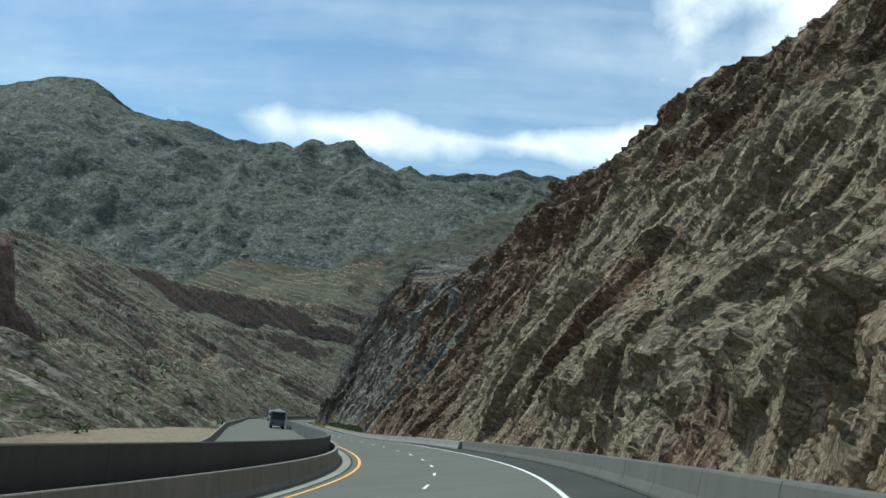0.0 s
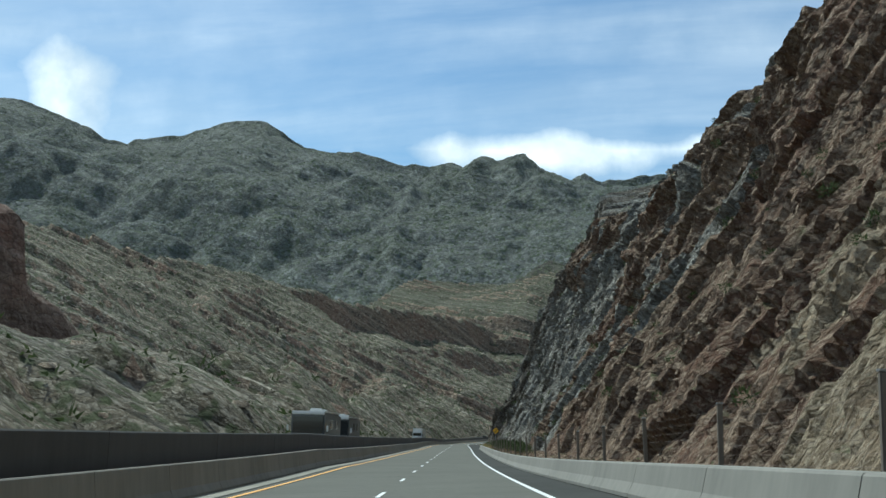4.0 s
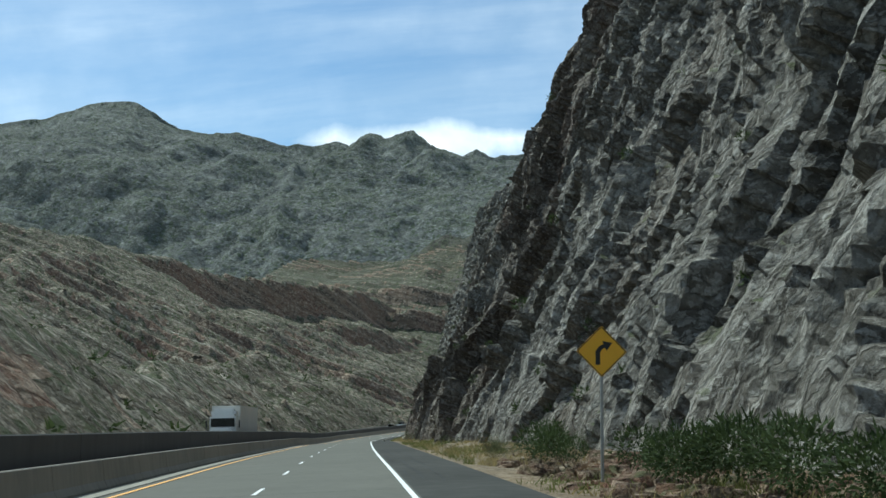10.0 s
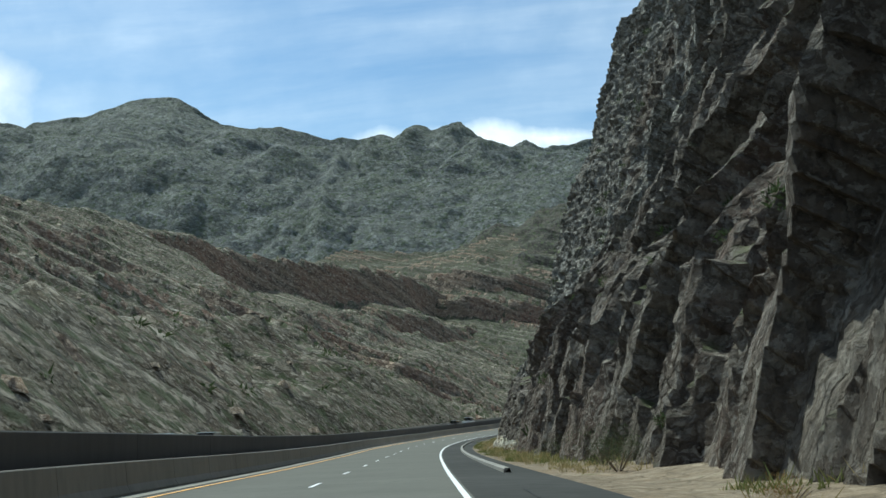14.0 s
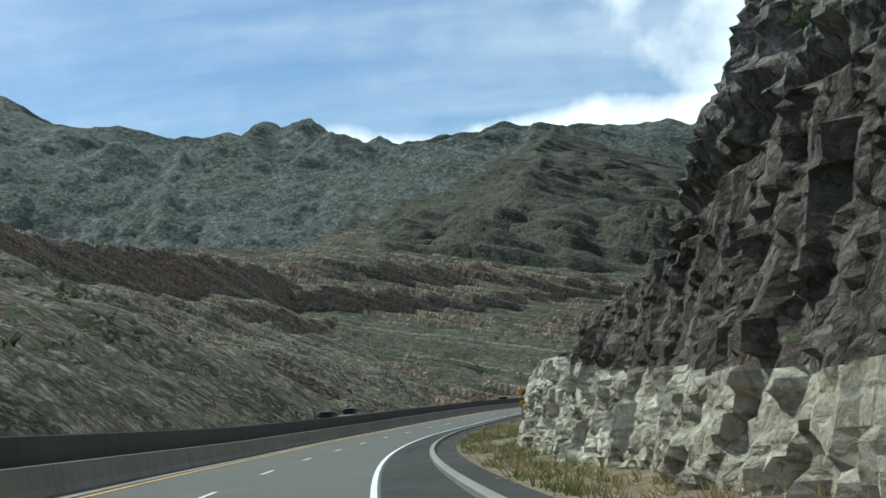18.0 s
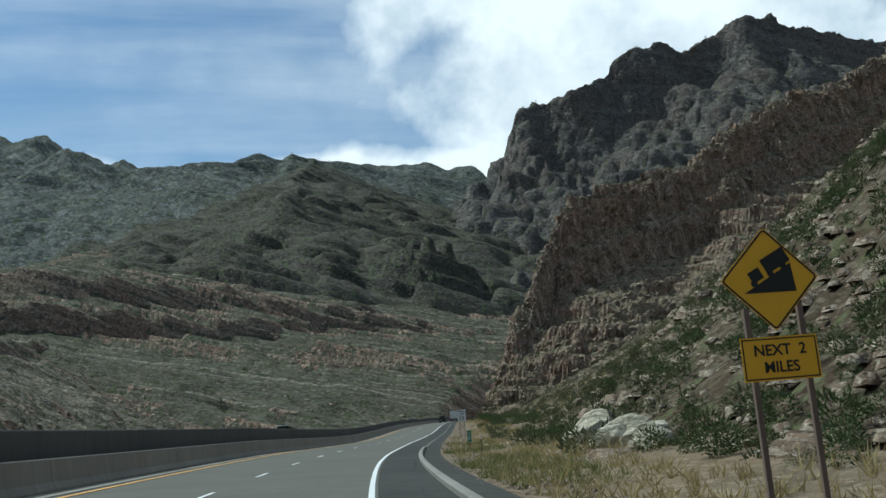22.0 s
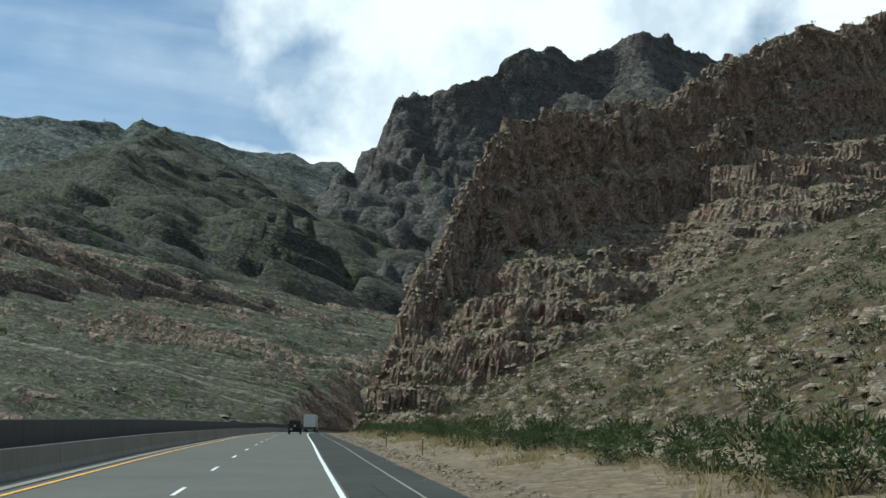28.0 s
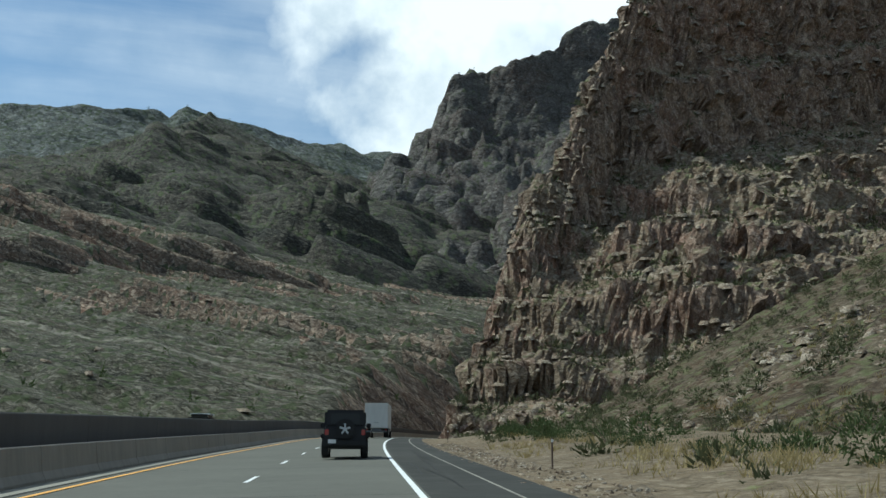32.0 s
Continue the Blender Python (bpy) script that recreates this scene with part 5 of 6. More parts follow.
def verge_places(n, s0, s1, o0, o1, seed):
    r_ = np.random.RandomState(seed)
    s_, o_ = r_.uniform(s0, s1, n), r_.uniform(o0, o1, n)
    keep = fbm(s_ / 9.0, o_ / 4.0, seed, 3) > -0.12
    s_, o_ = s_[keep], o_[keep]
    P = at(s_, o_)
    P[:, 2] += np.interp(o_, _vo, _vz) - 0.05
    return P


_p = verge_places(6400, 308, 735, 4.8, 8.6, 1)
tufts("verge_grass", "green and yellow grass on the verge", M_GRASS, _p, rng.uniform(0.14, 0.38, len(_p)), 2)
_p = np.concatenate([verge_places(4600, 308, 760, 5.2, 9.8, 3), verge_places(1300, 735, 985, 7.2, 10.8, 8)])
tufts("dry_verge_grass", "straw-coloured dry grass on the verge", M_STRAW, _p, rng.uniform(0.15, 0.45, len(_p)), 4)
_p = verge_places(2800, 600, 960, 8.6, 12.5, 5)
tufts("dry_slope_grass", "straw-coloured dry grass at the slope's foot", M_STRAW, _p, rng.uniform(0.2, 0.55, len(_p)), 6)


_s, _o = rng.uniform(770, 1015, 5200), 11.0 + 30 * rng.uniform(0, 1, 5200) ** 1.3
_k = fbm(_s / 16.0, _o / 7.0, 9, 3) > -0.05
_p = np.array([talus_point(a_, b_) for a_, b_ in zip(_s[_k], _o[_k])])
tufts("golden_slope_grass", "golden dry bunch grass on the lower slope", M_STRAW, _p, rng.uniform(0.25, 0.6, len(_p)), 7, blades=9)


def scrub(name, label, mat, places, sizes, seed, leaves=14):
    """Far scrub: small ragged clumps of a few leaf faces each, in one mesh."""
    r_ = np.random.RandomState(seed)
    n = len(places)
    c = np.repeat(np.asarray(places), leaves, 0)
    sz = np.repeat(np.asarray(sizes), leaves)[:, None]
    m = len(c)
    d = r_.normal(0, 1, (m, 3))
    d /= np.linalg.norm(d, axis=1, keepdims=True)
    q = c + d * sz * [0.42, 0.42, 0.32] * r_.uniform(0.5, 1.0, (m, 1)) + [0, 0, 1] * sz * 0.32
    a = (d + r_.normal(0, 0.6, (m, 3)) + [0, 0, 0.4]) * sz * (1.15 / np.sqrt(leaves))
    b = np.cross(a, r_.normal(0, 1, (m, 3)))
    b = b / (np.linalg.norm(b, axis=1, keepdims=True) + 1e-6) * sz * (0.36 / np.sqrt(leaves))
    V = np.stack([q - b, q + b, q + a], 1).reshape(-1, 3)
    return tagged(new(name, tri_mesh(name, V, np.arange(3 * m).reshape(-1, 3), mat)), label, "scrub", kind="stuff")


def on_surface(key, n, seed, flat=0.0):
    """Random places on a built slope, where it is not too steep."""
    r_ = np.random.RandomState(seed)
    P = SURF[key][0]
    a, b = r_.randint(1, P.shape[0] - 1, n * 3), r_.randint(1, P.shape[1] - 1, n * 3)
    u, v = P[a + 1, b] - P[a - 1, b], P[a, b + 1] - P[a, b - 1]
    nz = np.cross(u, v)
    nz = np.abs(nz[:, 2]) / (np.linalg.norm(nz, axis=1) + 1e-9)
    k = np.where(nz > flat)[0][:n]
    Q = P[a[k], b[k]]
    return Q[np.abs(nearest(Q[:, 0], Q[:, 1])[1]) > np.where(nearest(Q[:, 0], Q[:, 1])[1] > 0, 7.0, 23.0)]


_p = on_surface("cliff", 800, 1, 0.55)
scrub("cliff_scrub", "small green bushes on the cliff's ledges", M_CREO, _p, rng.uniform(0.6, 1.5, len(_p)), 1, leaves=80)
_p = on_surface("talus", 2300, 2)
scrub("slope_scrub", "low sage scrub over the rubble slope", M_SAGE, _p, rng.uniform(0.6, 1.6, len(_p)), 2, leaves=64)
_p = on_surface("talus", 1500, 32)
scrub("slope_bushes", "round olive-green bushes over the rubble slope", M_SAGE, _p, rng.uniform(1.0, 2.3, len(_p)), 3, leaves=110)
_s, _o = rng.uniform(586, 735, 900), 10.5 + 55 * rng.uniform(0, 1, 900) ** 1.3
_p = np.array([talus_point(a_, b_) for a_, b_ in zip(_s, _o)])
scrub("dense_slope_bushes", "dense olive bushes covering the steep slope", M_CREO, _p, rng.uniform(0.7, 1.8, len(_p)), 13, leaves=330)
_s, _o = rng.uniform(790, 1015, 330), rng.uniform(10.5, 17.0, 330)
_p = np.array([talus_point(a_, b_) for a_, b_ in zip(_s, _o)])
scrub("roadside_bush_belt", "belt of green bushes beside the verge", M_CREO, _p, rng.uniform(1.0, 2.6, len(_p)), 14, leaves=420)
_s, _o = rng.uniform(236, 345, 64), rng.uniform(6.4, 9.0, 64)
_p = at(_s, _o, 0.3)
scrub("cliff_foot_bushes", "dark green bushes along the foot of the cliff", M_CREO, _p, rng.uniform(0.8, 2.1, len(_p)), 4, leaves=480)
for key, n, lo, hi, mat in (("left_hill", 7500, 0.9, 2.6, M_CREO), ("bedded_hill", 4200, 1.2, 2.8, M_CREO), ("brown_cliff", 7000, 0.8, 1.9, M_SAGE), ("dark_ridge", 2600, 2.0, 4.5, M_CREO), ("mesa", 3000, 2.0, 4.5, M_CREO), ("far_range", 3000, 3.0, 6.0, M_CREO), ("saddle_ridge", 2000, 3.0, 5.5, M_CREO)):
    _p = on_surface(key, n, 7, 0.5)
    scrub(key + "_scrub", "dark desert scrub dotted over the rock", mat, _p, rng.uniform(lo, hi, len(_p)), 8, leaves=11)
for key, n, lo, hi in (("left_hill", 4200, 0.7, 2.2), ("bedded_hill", 1200, 0.8, 2.2), ("brown_cliff", 8000, 0.4, 1.4)):
    _p = on_surface(key, n, 17)
    strewn(key + "_stones", "pale loose blocks lying on the hillside", M_STONE, _p, rng.uniform(lo, hi, len(_p)), 18)


# ---- signs, posts and fence ----
M_SIGNYEL = plain("yellow_sign_face", (0.80, 0.42, 0.02), 0.45, vary=0.06, scale=4)
M_SIGNWHITE = plain("white_sign_face", (0.78, 0.78, 0.76), 0.45, vary=0.05, scale=4)
M_SIGNGREEN = plain("green_sign_face", (0.01, 0.18, 0.07), 0.45, vary=0.06, scale=4)
M_BLACK = plain("black_print", (0.012, 0.012, 0.012), 0.5, vary=0.1)
M_STEEL = plain("galvanised_steel", (0.36, 0.36, 0.35), 0.5, 0.7, vary=0.15)
M_RUSTPOST = plain("brown_steel_post", (0.15, 0.105, 0.08), 0.8, vary=0.25)
M_WOOD = plain("weathered_wood_post", (0.17, 0.14, 0.11), 0.9, vary=0.3, scale=5, streak=True)


def box(bm, x, y, z, sx, sy, sz, bevel=0.0, rot=None):
    m = Matrix.Translation((x, y, z)) @ (rot if rot is not None else Matrix.Identity(4)) @ Matrix.Diagonal((sx, sy, sz, 1))
    r_ = bmesh.ops.create_cube(bm, size=1.0, matrix=m)
    if bevel:
        es = {e for v in r_["verts"] for e in v.link_edges}
        bmesh.ops.bevel(bm, geom=list(es), offset=bevel, segments=2, affect='EDGES', clamp_overlap=True)


def outline(bm, pts, depth, y=0.0):
    """A flat shape in the x-z plane with a thickness; its face looks towards -y."""
    lo = [bm.verts.new((px, y, pz)) for px, pz in pts]
    hi = [bm.verts.new((px, y + depth, pz)) for px, pz in pts]
    bm.faces.new(lo)
    bm.faces.new(list(reversed(hi)))
    n = len(pts)
    for k in range(n):
        bm.faces.new((lo[(k + 1) % n], lo[k], hi[k], hi[(k + 1) % n]))
    bmesh.ops.recalc_face_normals(bm, faces=bm.faces)


def diamond(r_, z, round_=0.12):
    pts = []
    for k in range(4):
        a = math.radians(90 * k - 90)
        for d in (-14, -5, 5, 14):
            b = a + math.radians(d)
            q = r_ * (1 - round_ * (1 if abs(d) > 10 else 0.35) * 0.9)
            pts.append((q * math.cos(b), z + q * math.sin(b)))
    pts = []
    for k in range(4):
        a = math.radians(90 * k)
        c = Vector((math.cos(a), math.sin(a)))
        t_ = Vector((-math.sin(a), math.cos(a)))
        for w_, q in ((-0.05, 0.95), (0.0, 0.975), (0.05, 0.95)):
            v = c * r_ * q + t_ * r_ * w_
            pts.append((v.x, z + v.y))
    return pts


def letters(body, size, x, y, z, mat, parent, squeeze=1.0):
    cu = bpy.data.curves.new("lettering", 'FONT')
    cu.body, cu.size, cu.align_x, cu.align_y, cu.extrude, cu.offset = body, size, 'CENTER', 'CENTER', 0.001, size * 0.018
    tmp = bpy.data.objects.new("lettering", cu)
    me = bpy.data.meshes.new_from_object(tmp)
    bpy.data.objects.remove(tmp)
    me.materials.clear()
    me.materials.append(mat)
    ob = new("lettering", me)
    ob.parent = parent
    ob.matrix_local = pose(x, y, z, 90, 0, 0) @ Matrix.Diagonal((squeeze, 1, 1, 1))
    return ob


def frame_ring(bm, w, h, z, t, y):
    box(bm, 0, y, z + h / 2 - t / 2, w, 0.004, t)
    box(bm, 0, y, z - h / 2 + t / 2, w, 0.004, t)
    box(bm, -w / 2 + t / 2, y, z, t, 0.004, h - 2 * t)
    box(bm, w / 2 - t / 2, y, z, t, 0.004, h - 2 * t)


def post(parent, x, h, mat, w=0.05, name="post", y=0.03):
    bm = bmesh.new()
    box(bm, x, y, h / 2 - 0.3, w, w, h + 0.6, 0.006)
    return part(name, bm, mat, parent)


def place(root, s_, o_, turn=0.0, lean=0.0):
    p = at(s_, o_)
    z = p[2] + float(np.interp(o_, _vo, _vz))
    root.matrix_world = pose(p[0], p[1], z, 0, lean, heading(s_) + turn)


curve_sign = tagged(new("curve_sign"), "yellow diamond warning sign with a black bend arrow", "road sign")
bm = bmesh.new(); outline(bm, diamond(0.66, 3.45), 0.004); part("sign_face", bm, M_SIGNYEL, curve_sign)
bm = bmesh.new()
for a, b in zip(diamond(0.63, 3.45), diamond(0.63, 3.45)[1:] + diamond(0.63, 3.45)[:1]):
    d = Vector((b[0] - a[0], 0, b[1] - a[1]))
    box(bm, (a[0] + b[0]) / 2, -0.004, (a[1] + b[1]) / 2, d.length, 0.003, 0.022, rot=Matrix.Rotation(-math.atan2(d.z, d.x), 4, 'Y'))
part("border", bm, M_BLACK, curve_sign)
bm = bmesh.new()
arrow = [(-0.16, -0.34), (-0.04, -0.34), (-0.04, -0.04), (0.0, 0.04), (0.08, 0.10), (0.13, 0.02), (0.28, 0.22), (0.02, 0.27), (0.05, 0.19), (-0.08, 0.12), (-0.16, 0.0)]
outline(bm, [(x_, 3.45 + z_) for x_, z_ in arrow], 0.003, -0.006); part("arrow", bm, M_BLACK, curve_sign)
post(curve_sign, 0, 3.9, M_STEEL, 0.07, y=0.045)
place(curve_sign, 326, 6.4, 0, 2)

hill_sign = tagged(new("hill_sign"), "yellow diamond steep hill warning sign on two posts", "road sign")
bm = bmesh.new(); outline(bm, diamond(0.66, 3.55), 0.004); part("sign_face", bm, M_SIGNYEL, hill_sign)
bm = bmesh.new()
dd = diamond(0.63, 3.55)
for a, b in zip(dd, dd[1:] + dd[:1]):
    d = Vector((b[0] - a[0], 0, b[1] - a[1]))
    box(bm, (a[0] + b[0]) / 2, -0.004, (a[1] + b[1]) / 2, d.length, 0.003, 0.022, rot=Matrix.Rotation(-math.atan2(d.z, d.x), 4, 'Y'))
part("border", bm, M_BLACK, hill_sign)
bm = bmesh.new(); outline(bm, [(-0.36, 3.38), (0.34, 3.38), (0.30, 3.74)], 0.003, -0.006); part("hill_symbol", bm, M_BLACK, hill_sign)
bm = bmesh.new()
tr = Matrix.Rotation(math.radians(-27), 4, 'Y')
box(bm, 0.10, -0.0065, 3.78, 0.36, 0.003, 0.20, rot=tr)
box(bm, -0.18, -0.0065, 3.60, 0.17, 0.003, 0.15, rot=tr)
for wx, wz in ((-0.21, 3.50), (0.02, 3.62), (0.20, 3.71)):
    bmesh.ops.create_cone(bm, cap_ends=True, segments=14, radius1=0.045, radius2=0.045, depth=0.003, matrix=Matrix.Translation((wx, -0.0065, wz)) @ Matrix.Rotation(math.radians(90), 4, 'X'))
part("truck_symbol", bm, M_BLACK, hill_sign)
plate = bmesh.new(); box(plate, 0, 0, 2.56, 1.02, 0.004, 0.54, 0.0); plate_ob = part("distance_plate", plate, M_SIGNYEL, hill_sign)
bm = bmesh.new(); frame_ring(bm, 0.98, 0.50, 2.56, 0.015, -0.005); part("plate_border", bm, M_BLACK, plate_ob)
letters("NEXT  2", 0.19, 0, -0.008, 2.66, M_BLACK, plate_ob)
letters("MILES", 0.19, 0, -0.008, 2.45, M_BLACK, plate_ob)
post(hill_sign, -0.36, 3.2, M_RUSTPOST, 0.07, y=0.045)
post(hill_sign, 0.36, 3.4, M_RUSTPOST, 0.07, y=0.045)
place(hill_sign, 657, 6.75, 4, -1)
hill_sign.location.z -= 0.4

speed_sign = tagged(new("speed_limit_sign"), "white speed limit sign on two thin posts", "road sign")
bm = bmesh.new(); box(bm, 0, 0, 2.40, 0.91, 0.004, 1.20); part("sign_face", bm, M_SIGNWHITE, speed_sign)
bm = bmesh.new(); frame_ring(bm, 0.87, 1.16, 2.40, 0.018, -0.005); part("border", bm, M_BLACK, speed_sign)
letters("SPEED", 0.25, 0, -0.006, 2.80, M_BLACK, speed_sign)
letters("LIMIT", 0.25, 0, -0.006, 2.53, M_BLACK, speed_sign)
letters("55", 0.55, 0, -0.006, 2.12, M_BLACK, speed_sign, 1.1)
post(speed_sign, -0.25, 2.7, M_RUSTPOST, 0.05)
post(speed_sign, 0.25, 2.7, M_RUSTPOST, 0.05)
place(speed_sign, 758, 6.3, 3, 0)

marker = tagged(new("milepost"), "small green milepost plate on a short post", "road sign")
bm = bmesh.new(); box(bm, 0, 0, 0.92, 0.30, 0.004, 0.78, 0.0); part("plate", bm, M_SIGNGREEN, marker)
bm = bmesh.new(); frame_ring(bm, 0.28, 0.76, 0.92, 0.010, -0.005); part("border", bm, M_SIGNWHITE, marker)
letters("1", 0.30, 0, -0.006, 1.06, M_SIGNWHITE, marker)
letters("5", 0.30, 0, -0.006, 0.78, M_SIGNWHITE, marker)
post(marker, 0, 1.2, M_RUSTPOST, 0.05)
place(marker, 717, 6.6, 0, 0)

delineator = tagged(new("delineator_post"), "thin brown roadside marker post with a reflector", "marker post", "roadside marker posts")
post(delineator, 0, 1.0, M_RUSTPOST, 0.06)
bm = bmesh.new(); box(bm, 0, -0.012, 0.9, 0.07, 0.012, 0.09, 0.004); part("reflector", bm, M_SIGNWHITE, delineator)
place(delineator, 868, 6.9)
for s_, o_ in ((890, 6.8), (957, 6.6), (1010, 6.6), (598, 6.2), (705, 6.9)):
    c = copy_thing(delineator, Matrix.Identity(4))
    place(c, s_, o_)

fence = tagged(new("roadside_fence"), "wire rockfall fence on leaning posts behind the barrier", "fence")
k = 0
fs = np.arange(124.4, 309, 9.2)
for s_ in fs:
    bm = bmesh.new()
    box(bm, 0, 0, 0.85, 0.12, 0.12, 2.3, 0.02)
    ob = part("post", bm, M_WOOD, fence)
    p = at(s_, 5.5)
    ob.matrix_world = pose(p[0], p[1], p[2] - 0.1, rng.uniform(-2, 2), rng.uniform(-4, 0.5), heading(s_))
    bm = bmesh.new()
    box(bm, 0, 0, 2.02, 0.15, 0.15, 0.04, 0.01)
    cap = part("post_cap", bm, M_STEEL, ob)
for h_ in np.arange(0.35, 1.95, 0.2):
    me = sweep("wire", 124.4, 308.4, [(5.5, h_), (5.503, h_ + 0.004), (5.506, h_), (5.5, h_)], M_RUSTPOST, ds=4.6, ends=False)
    ob = new("wire", me)
    ob.parent = fence
bm = bmesh.new()
for s_ in np.arange(124.4, 308.4, 0.45):
    p, q = at(s_, 5.506, 0.3), at(s_, 5.506, 1.95)
    h_ = math.radians(heading(s_))
    w_ = Vector((-math.sin(h_), math.cos(h_), 0)) * 0.0016
    v = [bm.verts.new(Vector(p) - w_), bm.verts.new(Vector(p) + w_), bm.verts.new(Vector(q) + w_), bm.verts.new(Vector(q) - w_)]
    bm.faces.new(v)
tagged(part("wire_mesh", bm, M_RUSTPOST, fence), kind="stuff")

setting("kerb", sweep("kerb", 455, 720, [(3.35, -0.05), (3.35, 0.10), (3.40, 0.13), (3.55, 0.13), (3.62, -0.10)], M_CONC, ds=2.0), "low worn asphalt kerb along the shoulder", "kerb")


# ---- vehicles ----
def paint(name, col, rough=0.3):
    m, t, p = material(name)
    n = nd(t, "ShaderNodeTexNoise", Scale=5.0, Detail=5.0)
    g = nd(t, "ShaderNodeNewGeometry")
    t.links.new(g.outputs["Position"], n.inputs["Vector"])
    t.links.new(mixc(t, n.outputs[0], tuple(v * 0.8 for v in col), col), p.inputs["Base Color"])
    p.inputs["Roughness"].default_value = rough
    p.inputs["Coat Weight"].default_value = 0.4
    return m


M_BLACKPAINT = plain("black_car_paint", (0.010, 0.010, 0.012), 0.6, vary=0.15)
M_WHITEPAINT = paint("white_car_paint", (0.75, 0.75, 0.73))
M_GREYPAINT = paint("dark_grey_paint", (0.10, 0.105, 0.11), 0.45)
M_GLASS = paint("dark_tinted_glass", (0.015, 0.018, 0.02), 0.06)
M_TYRE = plain("black_rubber", (0.02, 0.02, 0.02), 0.85)
M_RIM = plain("silver_wheel_rim", (0.55, 0.56, 0.58), 0.35, 0.8, vary=0.1)
M_LAMP = paint("red_lamp_lens", (0.35, 0.02, 0.02), 0.2)
M_TRAILER = plain("dirty_white_trailer_panel", (0.58, 0.57, 0.53), 0.6, vary=0.12, scale=2, streak=True)


def wheel(parent, x, y, r_, w, name="wheel", axis='X', spokes=5):
    root = None
    bm = bmesh.new()
    m = Matrix.Translation((x, y, r_)) @ Matrix.Rotation(math.radians(90), 4, 'Y')
    bmesh.ops.create_cone(bm, cap_ends=True, segments=24, radius1=r_, radius2=r_, depth=w, matrix=m)
    bmesh.ops.bevel(bm, geom=[e for e in bm.edges if len(e.link_faces) == 2 and e.calc_face_angle(0) > 1.0], offset=0.03, segments=2, affect='EDGES')
    ob = part(name, bm, M_TYRE, parent)
    bm = bmesh.new()
    for sx in (-1, 1):
        bmesh.ops.create_cone(bm, cap_ends=True, segments=18, radius1=r_ * 0.58, radius2=r_ * 0.5, depth=0.02, matrix=Matrix.Translation((x + sx * (w / 2 + 0.004), y, r_)) @ Matrix.Rotation(math.radians(90), 4, 'Y'))
    part("rim", bm, M_RIM, ob)
    return ob


M_DARKGLASS = plain("tinted_glass", (0.012, 0.013, 0.015), 0.35, vary=0.1)


def suv():
    root = tagged(new("suv"), "black boxy off-road car with a rear spare wheel", "car")
    bm = bmesh.new(); box(bm, 0, 0, 0.90, 1.66, 4.0, 0.68, 0.06); box(bm, 0, 1.1, 1.12, 1.5, 1.4, 0.3, 0.05); box(bm, 0, 0, 0.50, 1.30, 3.7, 0.26, 0.03); part("body", bm, M_BLACKPAINT, root)
    bm = bmesh.new(); box(bm, 0, -0.65, 1.53, 1.62, 2.5, 0.70, 0.09); part("hard_top", bm, M_BLACKPAINT, root)
    bm = bmesh.new(); box(bm, 0, -1.915, 1.53, 1.14, 0.02, 0.42, 0.008); part("rear_window", bm, M_DARKGLASS, root)
    for sx in (-1, 1):
        bm = bmesh.new(); box(bm, sx * 0.816, -0.7, 1.55, 0.014, 2.1, 0.4, 0.005); part("side_window", bm, M_GLASS, root)
        bm = bmesh.new(); box(bm, sx * 0.72, -2.02, 1.0, 0.15, 0.05, 0.22, 0.015); part("tail_lamp", bm, M_LAMP, root)
        bm = bmesh.new(); box(bm, sx * 0.95, 0.45, 1.33, 0.20, 0.10, 0.2, 0.03); part("mirror", bm, M_BLACKPAINT, root)
        for yy in (-1.35, 1.4):
            bm = bmesh.new(); box(bm, sx * 0.84, yy, 0.86, 0.26, 1.05, 0.16, 0.04); part("fender", bm, M_TYRE, root)
            wheel(root, sx * 0.78, yy, 0.41, 0.27)
    bm = bmesh.new(); box(bm, 0, -2.08, 0.58, 1.72, 0.18, 0.26, 0.04); part("rear_bumper", bm, M_TYRE, root)
    bm = bmesh.new(); box(bm, -0.5, -2.18, 0.64, 0.31, 0.012, 0.15); part("plate", bm, M_SIGNWHITE, root, "pale blank number plate")
    bm = bmesh.new()
    m = Matrix.Translation((0.0, -2.14, 1.12)) @ Matrix.Rotation(math.radians(90), 4, 'X')
    bmesh.ops.create_cone(bm, cap_ends=True, segments=28, radius1=0.40, radius2=0.40, depth=0.24, matrix=m)
    bmesh.ops.bevel(bm, geom=[e for e in bm.edges if e.calc_face_angle(0) > 1.0], offset=0.05, segments=2, affect='EDGES')
    sp = part("spare_wheel", bm, M_TYRE, root)
    bm = bmesh.new()
    for k in range(5):
        a = math.radians(72 * k + 90)
        box(bm, 0.12 * math.cos(a), -2.268, 1.12 + 0.12 * math.sin(a), 0.20, 0.02, 0.075, 0.01, rot=Matrix.Rotation(-a, 4, 'Y'))
    bmesh.ops.create_cone(bm, cap_ends=True, segments=20, radius1=0.06, radius2=0.06, depth=0.03, matrix=Matrix.Translation((0, -2.27, 1.12)) @ Matrix.Rotation(math.radians(90), 4, 'X'))
    part("rim", bm, M_RIM, sp, "silver five-spoke rim")
    return root


car = suv()
car.matrix_world = along(967, -0.25, 0.02)


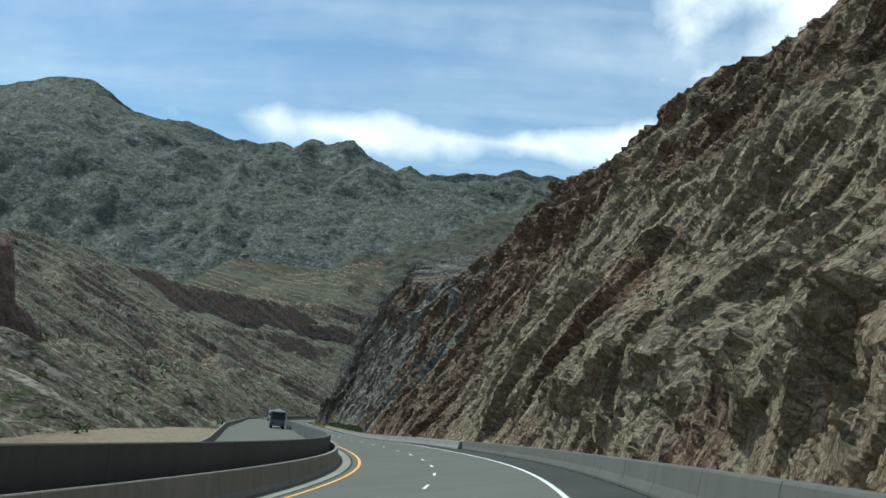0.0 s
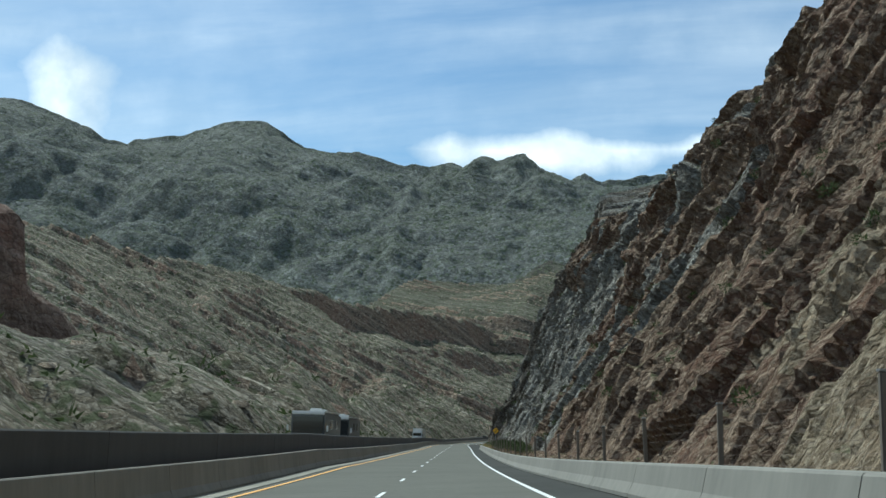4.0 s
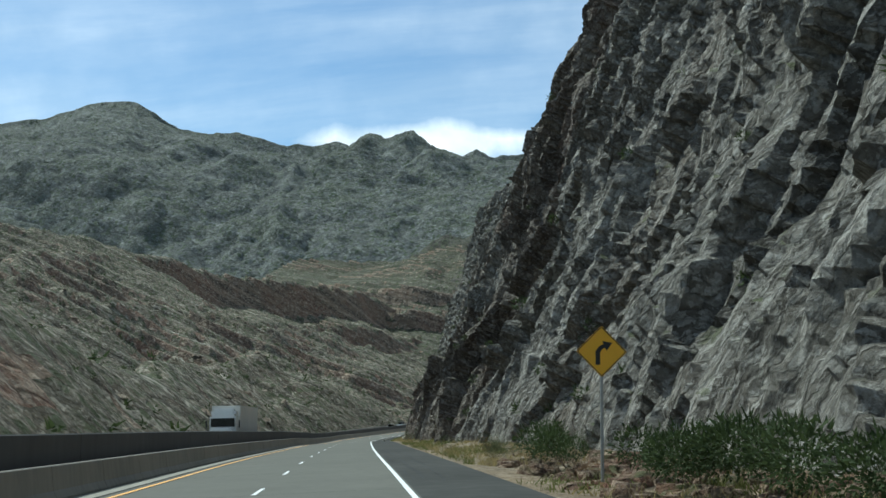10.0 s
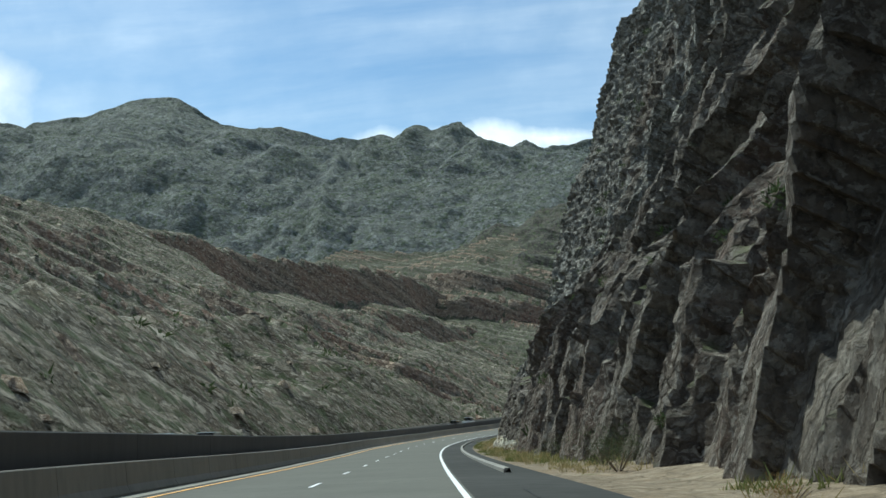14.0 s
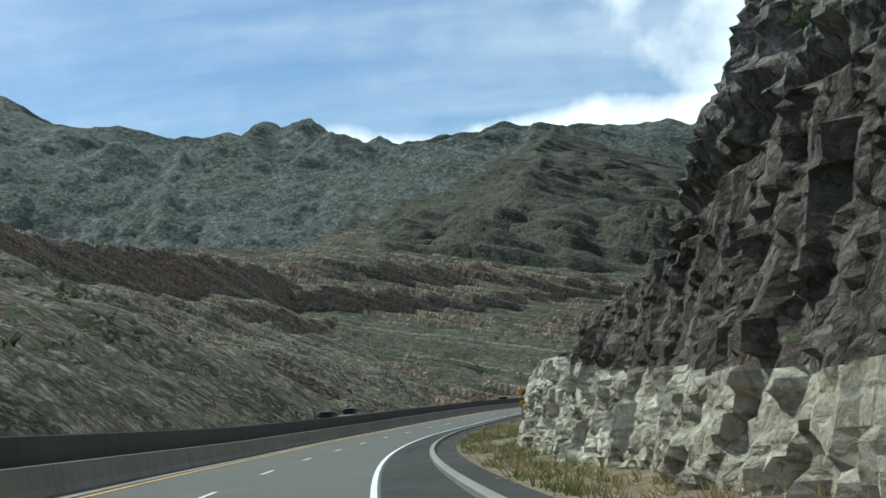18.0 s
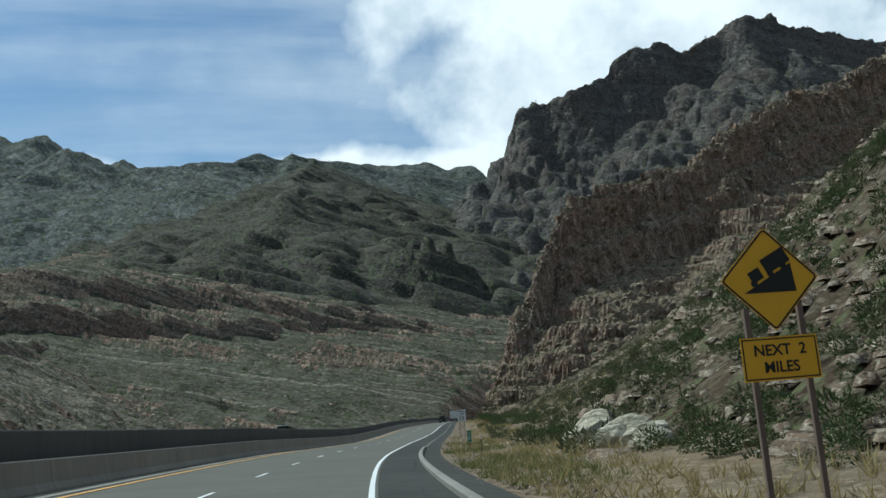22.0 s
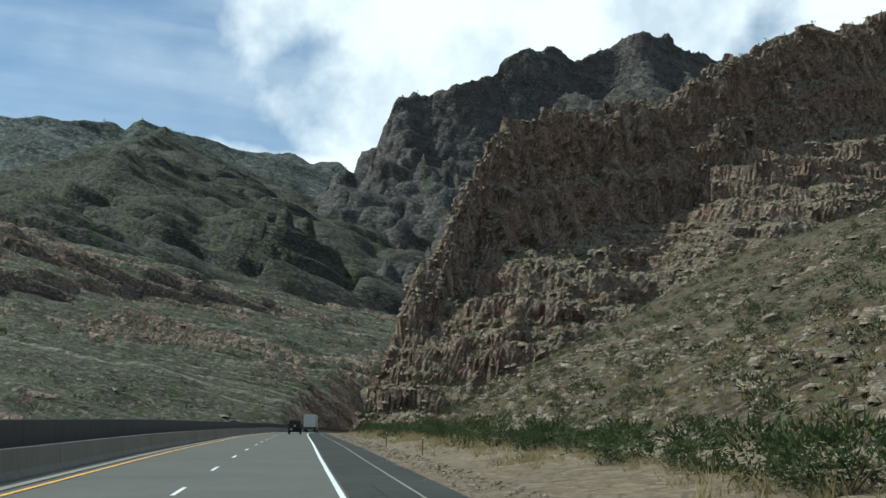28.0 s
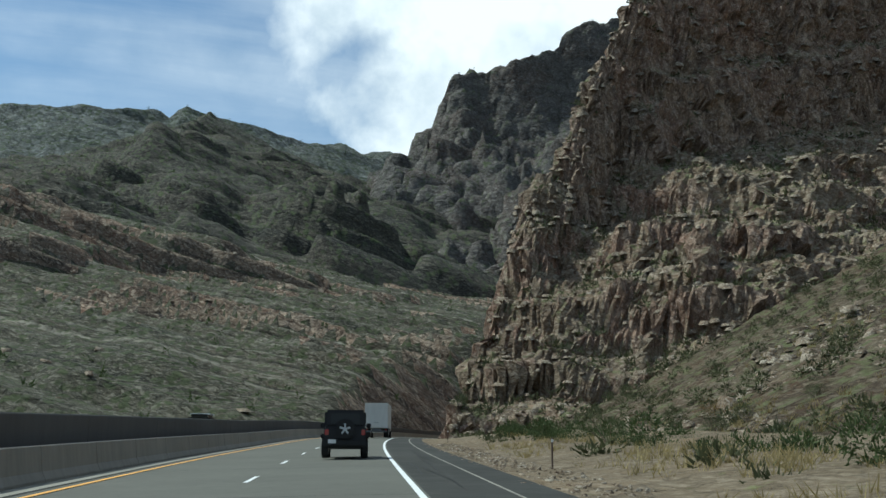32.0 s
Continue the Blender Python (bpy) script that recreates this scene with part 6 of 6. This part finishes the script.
def box_truck():
    root = tagged(new("box_truck"), "white box truck with a plain rear door", "truck")
    bm = bmesh.new(); box(bm, 0, -1.5, 2.25, 2.45, 7.2, 2.6, 0.03); part("cargo_box", bm, M_TRAILER, root)
    bm = bmesh.new(); box(bm, 0, -5.115, 2.25, 2.25, 0.03, 2.4, 0.008); rd = part("rear_door", bm, M_TRAILER, root)
    bm = bmesh.new(); box(bm, 0, -5.14, 1.5, 0.5, 0.03, 0.06, 0.01); part("handle", bm, M_STEEL, rd)
    bm = bmesh.new(); box(bm, 0, 3.2, 1.5, 2.2, 1.9, 1.7, 0.15); box(bm, 0, 4.4, 1.1, 2.1, 1.0, 0.9, 0.12); part("cab", bm, M_WHITEPAINT, root)
    bm = bmesh.new(); box(bm, 0, -0.5, 0.75, 1.0, 9.0, 0.3, 0.02); part("chassis", bm, M_GREYPAINT, root)
    bm = bmesh.new(); box(bm, 0, -5.1, 0.6, 2.3, 0.12, 0.16, 0.02); part("rear_bumper", bm, M_GREYPAINT, root)
    for sx in (-1, 1):
        wheel(root, sx * 1.0, 4.2, 0.48, 0.3)
        wheel(root, sx * 0.95, -3.2, 0.48, 0.5)
        bm = bmesh.new(); box(bm, sx * 1.0, -5.17, 0.75, 0.2, 0.03, 0.1, 0.01); part("tail_lamp", bm, M_LAMP, root)
    return root


truck = box_truck()
truck.matrix_world = along(1040, -0.2, 0.02)


def motorhome():
    root = tagged(new("motorhome"), "dark grey and white motorhome on the opposite road", "motorhome", "motorhomes on the opposite road")
    bm = bmesh.new(); box(bm, 0, 0, 1.95, 2.55, 10.5, 2.7, 0.18); part("body", bm, M_GREYPAINT, root)
    bm = bmesh.new(); box(bm, 0, 0, 3.33, 2.5, 10.3, 0.10, 0.04); box(bm, 0, 5.1, 3.2, 2.45, 0.5, 0.16, 0.05); part("roof", bm, M_WHITEPAINT, root)
    bm = bmesh.new(); box(bm, 0, 5.24, 2.35, 2.3, 0.05, 1.3, 0.02); part("windshield", bm, M_GLASS, root)
    bm = bmesh.new(); box(bm, 0, 1.0, 3.52, 0.9, 0.9, 0.28, 0.06); box(bm, 0, -2.5, 3.50, 0.8, 1.0, 0.26, 0.06); part("air_conditioner", bm, M_WHITEPAINT, root)
    for sx in (-1, 1):
        bm = bmesh.new(); box(bm, sx * 1.28, 1.0, 2.4, 0.02, 1.6, 0.7, 0.01); part("side_window", bm, M_GLASS, root)
        bm = bmesh.new(); box(bm, sx * 1.28, -2.4, 2.4, 0.02, 1.6, 0.7, 0.01); part("side_window", bm, M_GLASS, root)
        bm = bmesh.new(); box(bm, sx * 1.5, 5.3, 2.1, 0.14, 0.16, 0.45, 0.03); part("mirror", bm, M_WHITEPAINT, root)
        bm = bmesh.new(); box(bm, sx * 0.9, 5.27, 1.0, 0.35, 0.04, 0.22, 0.03); part("headlamp", bm, M_GLASS, root)
        wheel(root, sx * 1.1, 3.2, 0.5, 0.3)
        wheel(root, sx * 1.1, -2.8, 0.5, 0.4)
    return root


rv = motorhome()
rv.matrix_world = along(217 + 5, -11.6, 0.42, 180)
rv2 = copy_thing(rv, along(199 + 5, -11.6, 0.42, 180))


def semi():
    root = tagged(new("semi_truck"), "white semi truck with a long pale trailer", "truck")
    bm = bmesh.new(); box(bm, 0, 0, 2.55, 2.55, 14.6, 2.8, 0.03); part("trailer", bm, M_TRAILER, root)
    bm = bmesh.new(); box(bm, 0, 8.6, 2.0, 2.35, 2.0, 2.4, 0.2); box(bm, 0, 8.4, 3.3, 2.2, 1.7, 0.8, 0.25); part("cab", bm, M_WHITEPAINT, root)
    bm = bmesh.new(); box(bm, 0, 10.3, 1.35, 1.9, 1.6, 1.3, 0.2); part("hood", bm, M_WHITEPAINT, root)
    bm = bmesh.new(); box(bm, 0, 9.6, 2.45, 2.1, 0.05, 0.75, 0.02); part("windshield", bm, M_GLASS, root)
    bm = bmesh.new(); box(bm, 0, 11.1, 1.2, 1.2, 0.06, 0.9, 0.03); part("grille", bm, M_RIM, root)
    bm = bmesh.new(); box(bm, 0, 2.0, 0.95, 1.0, 17.0, 0.3, 0.02); part("chassis", bm, M_GREYPAINT, root)
    for sx in (-1, 1):
        for yy in (-5.8, -4.5, 6.4, 7.7, 10.2):
            wheel(root, sx * 1.05, yy, 0.5, 0.35)
        bm = bmesh.new(); box(bm, sx * 1.45, 9.5, 2.3, 0.1, 0.2, 0.7, 0.03); part("mirror", bm, M_BLACKPAINT, root)
    return root


tr_ = semi()
tr_.matrix_world = along(405, -11.6, 0.42, 180)


def sedan():
    root = tagged(new("car"), "white passenger car on the opposite road", "car", "cars on the opposite road")
    bm = bmesh.new(); box(bm, 0, 0, 0.72, 1.8, 4.6, 0.62, 0.12); part("body", bm, M_WHITEPAINT, root)
    bm = bmesh.new(); box(bm, 0, -0.3, 1.34, 1.5, 2.5, 0.62, 0.2); part("cabin", bm, M_GLASS, root)
    bm = bmesh.new(); box(bm, 0, -0.35, 1.66, 1.38, 1.9, 0.07, 0.03); part("roof", bm, M_WHITEPAINT, root)
    for sx in (-1, 1):
        for yy in (-1.4, 1.4):
            wheel(root, sx * 0.82, yy, 0.33, 0.22)
        bm = bmesh.new(); box(bm, sx * 0.65, 2.28, 0.78, 0.35, 0.05, 0.14, 0.03); part("headlamp", bm, M_RIM, root)
    return root


sd = sedan()
sd.matrix_world = along(470, -11.6, 0.42, 180)
for s_, o_ in ((498, -15.4), (640, -11.6), (664, -15.4), (752, -11.6), (1000, -11.6)):
    c = copy_thing(sd, along(s_, o_, 0.42, 180))
    c.scale = (1.05, 1.05, 1.18)
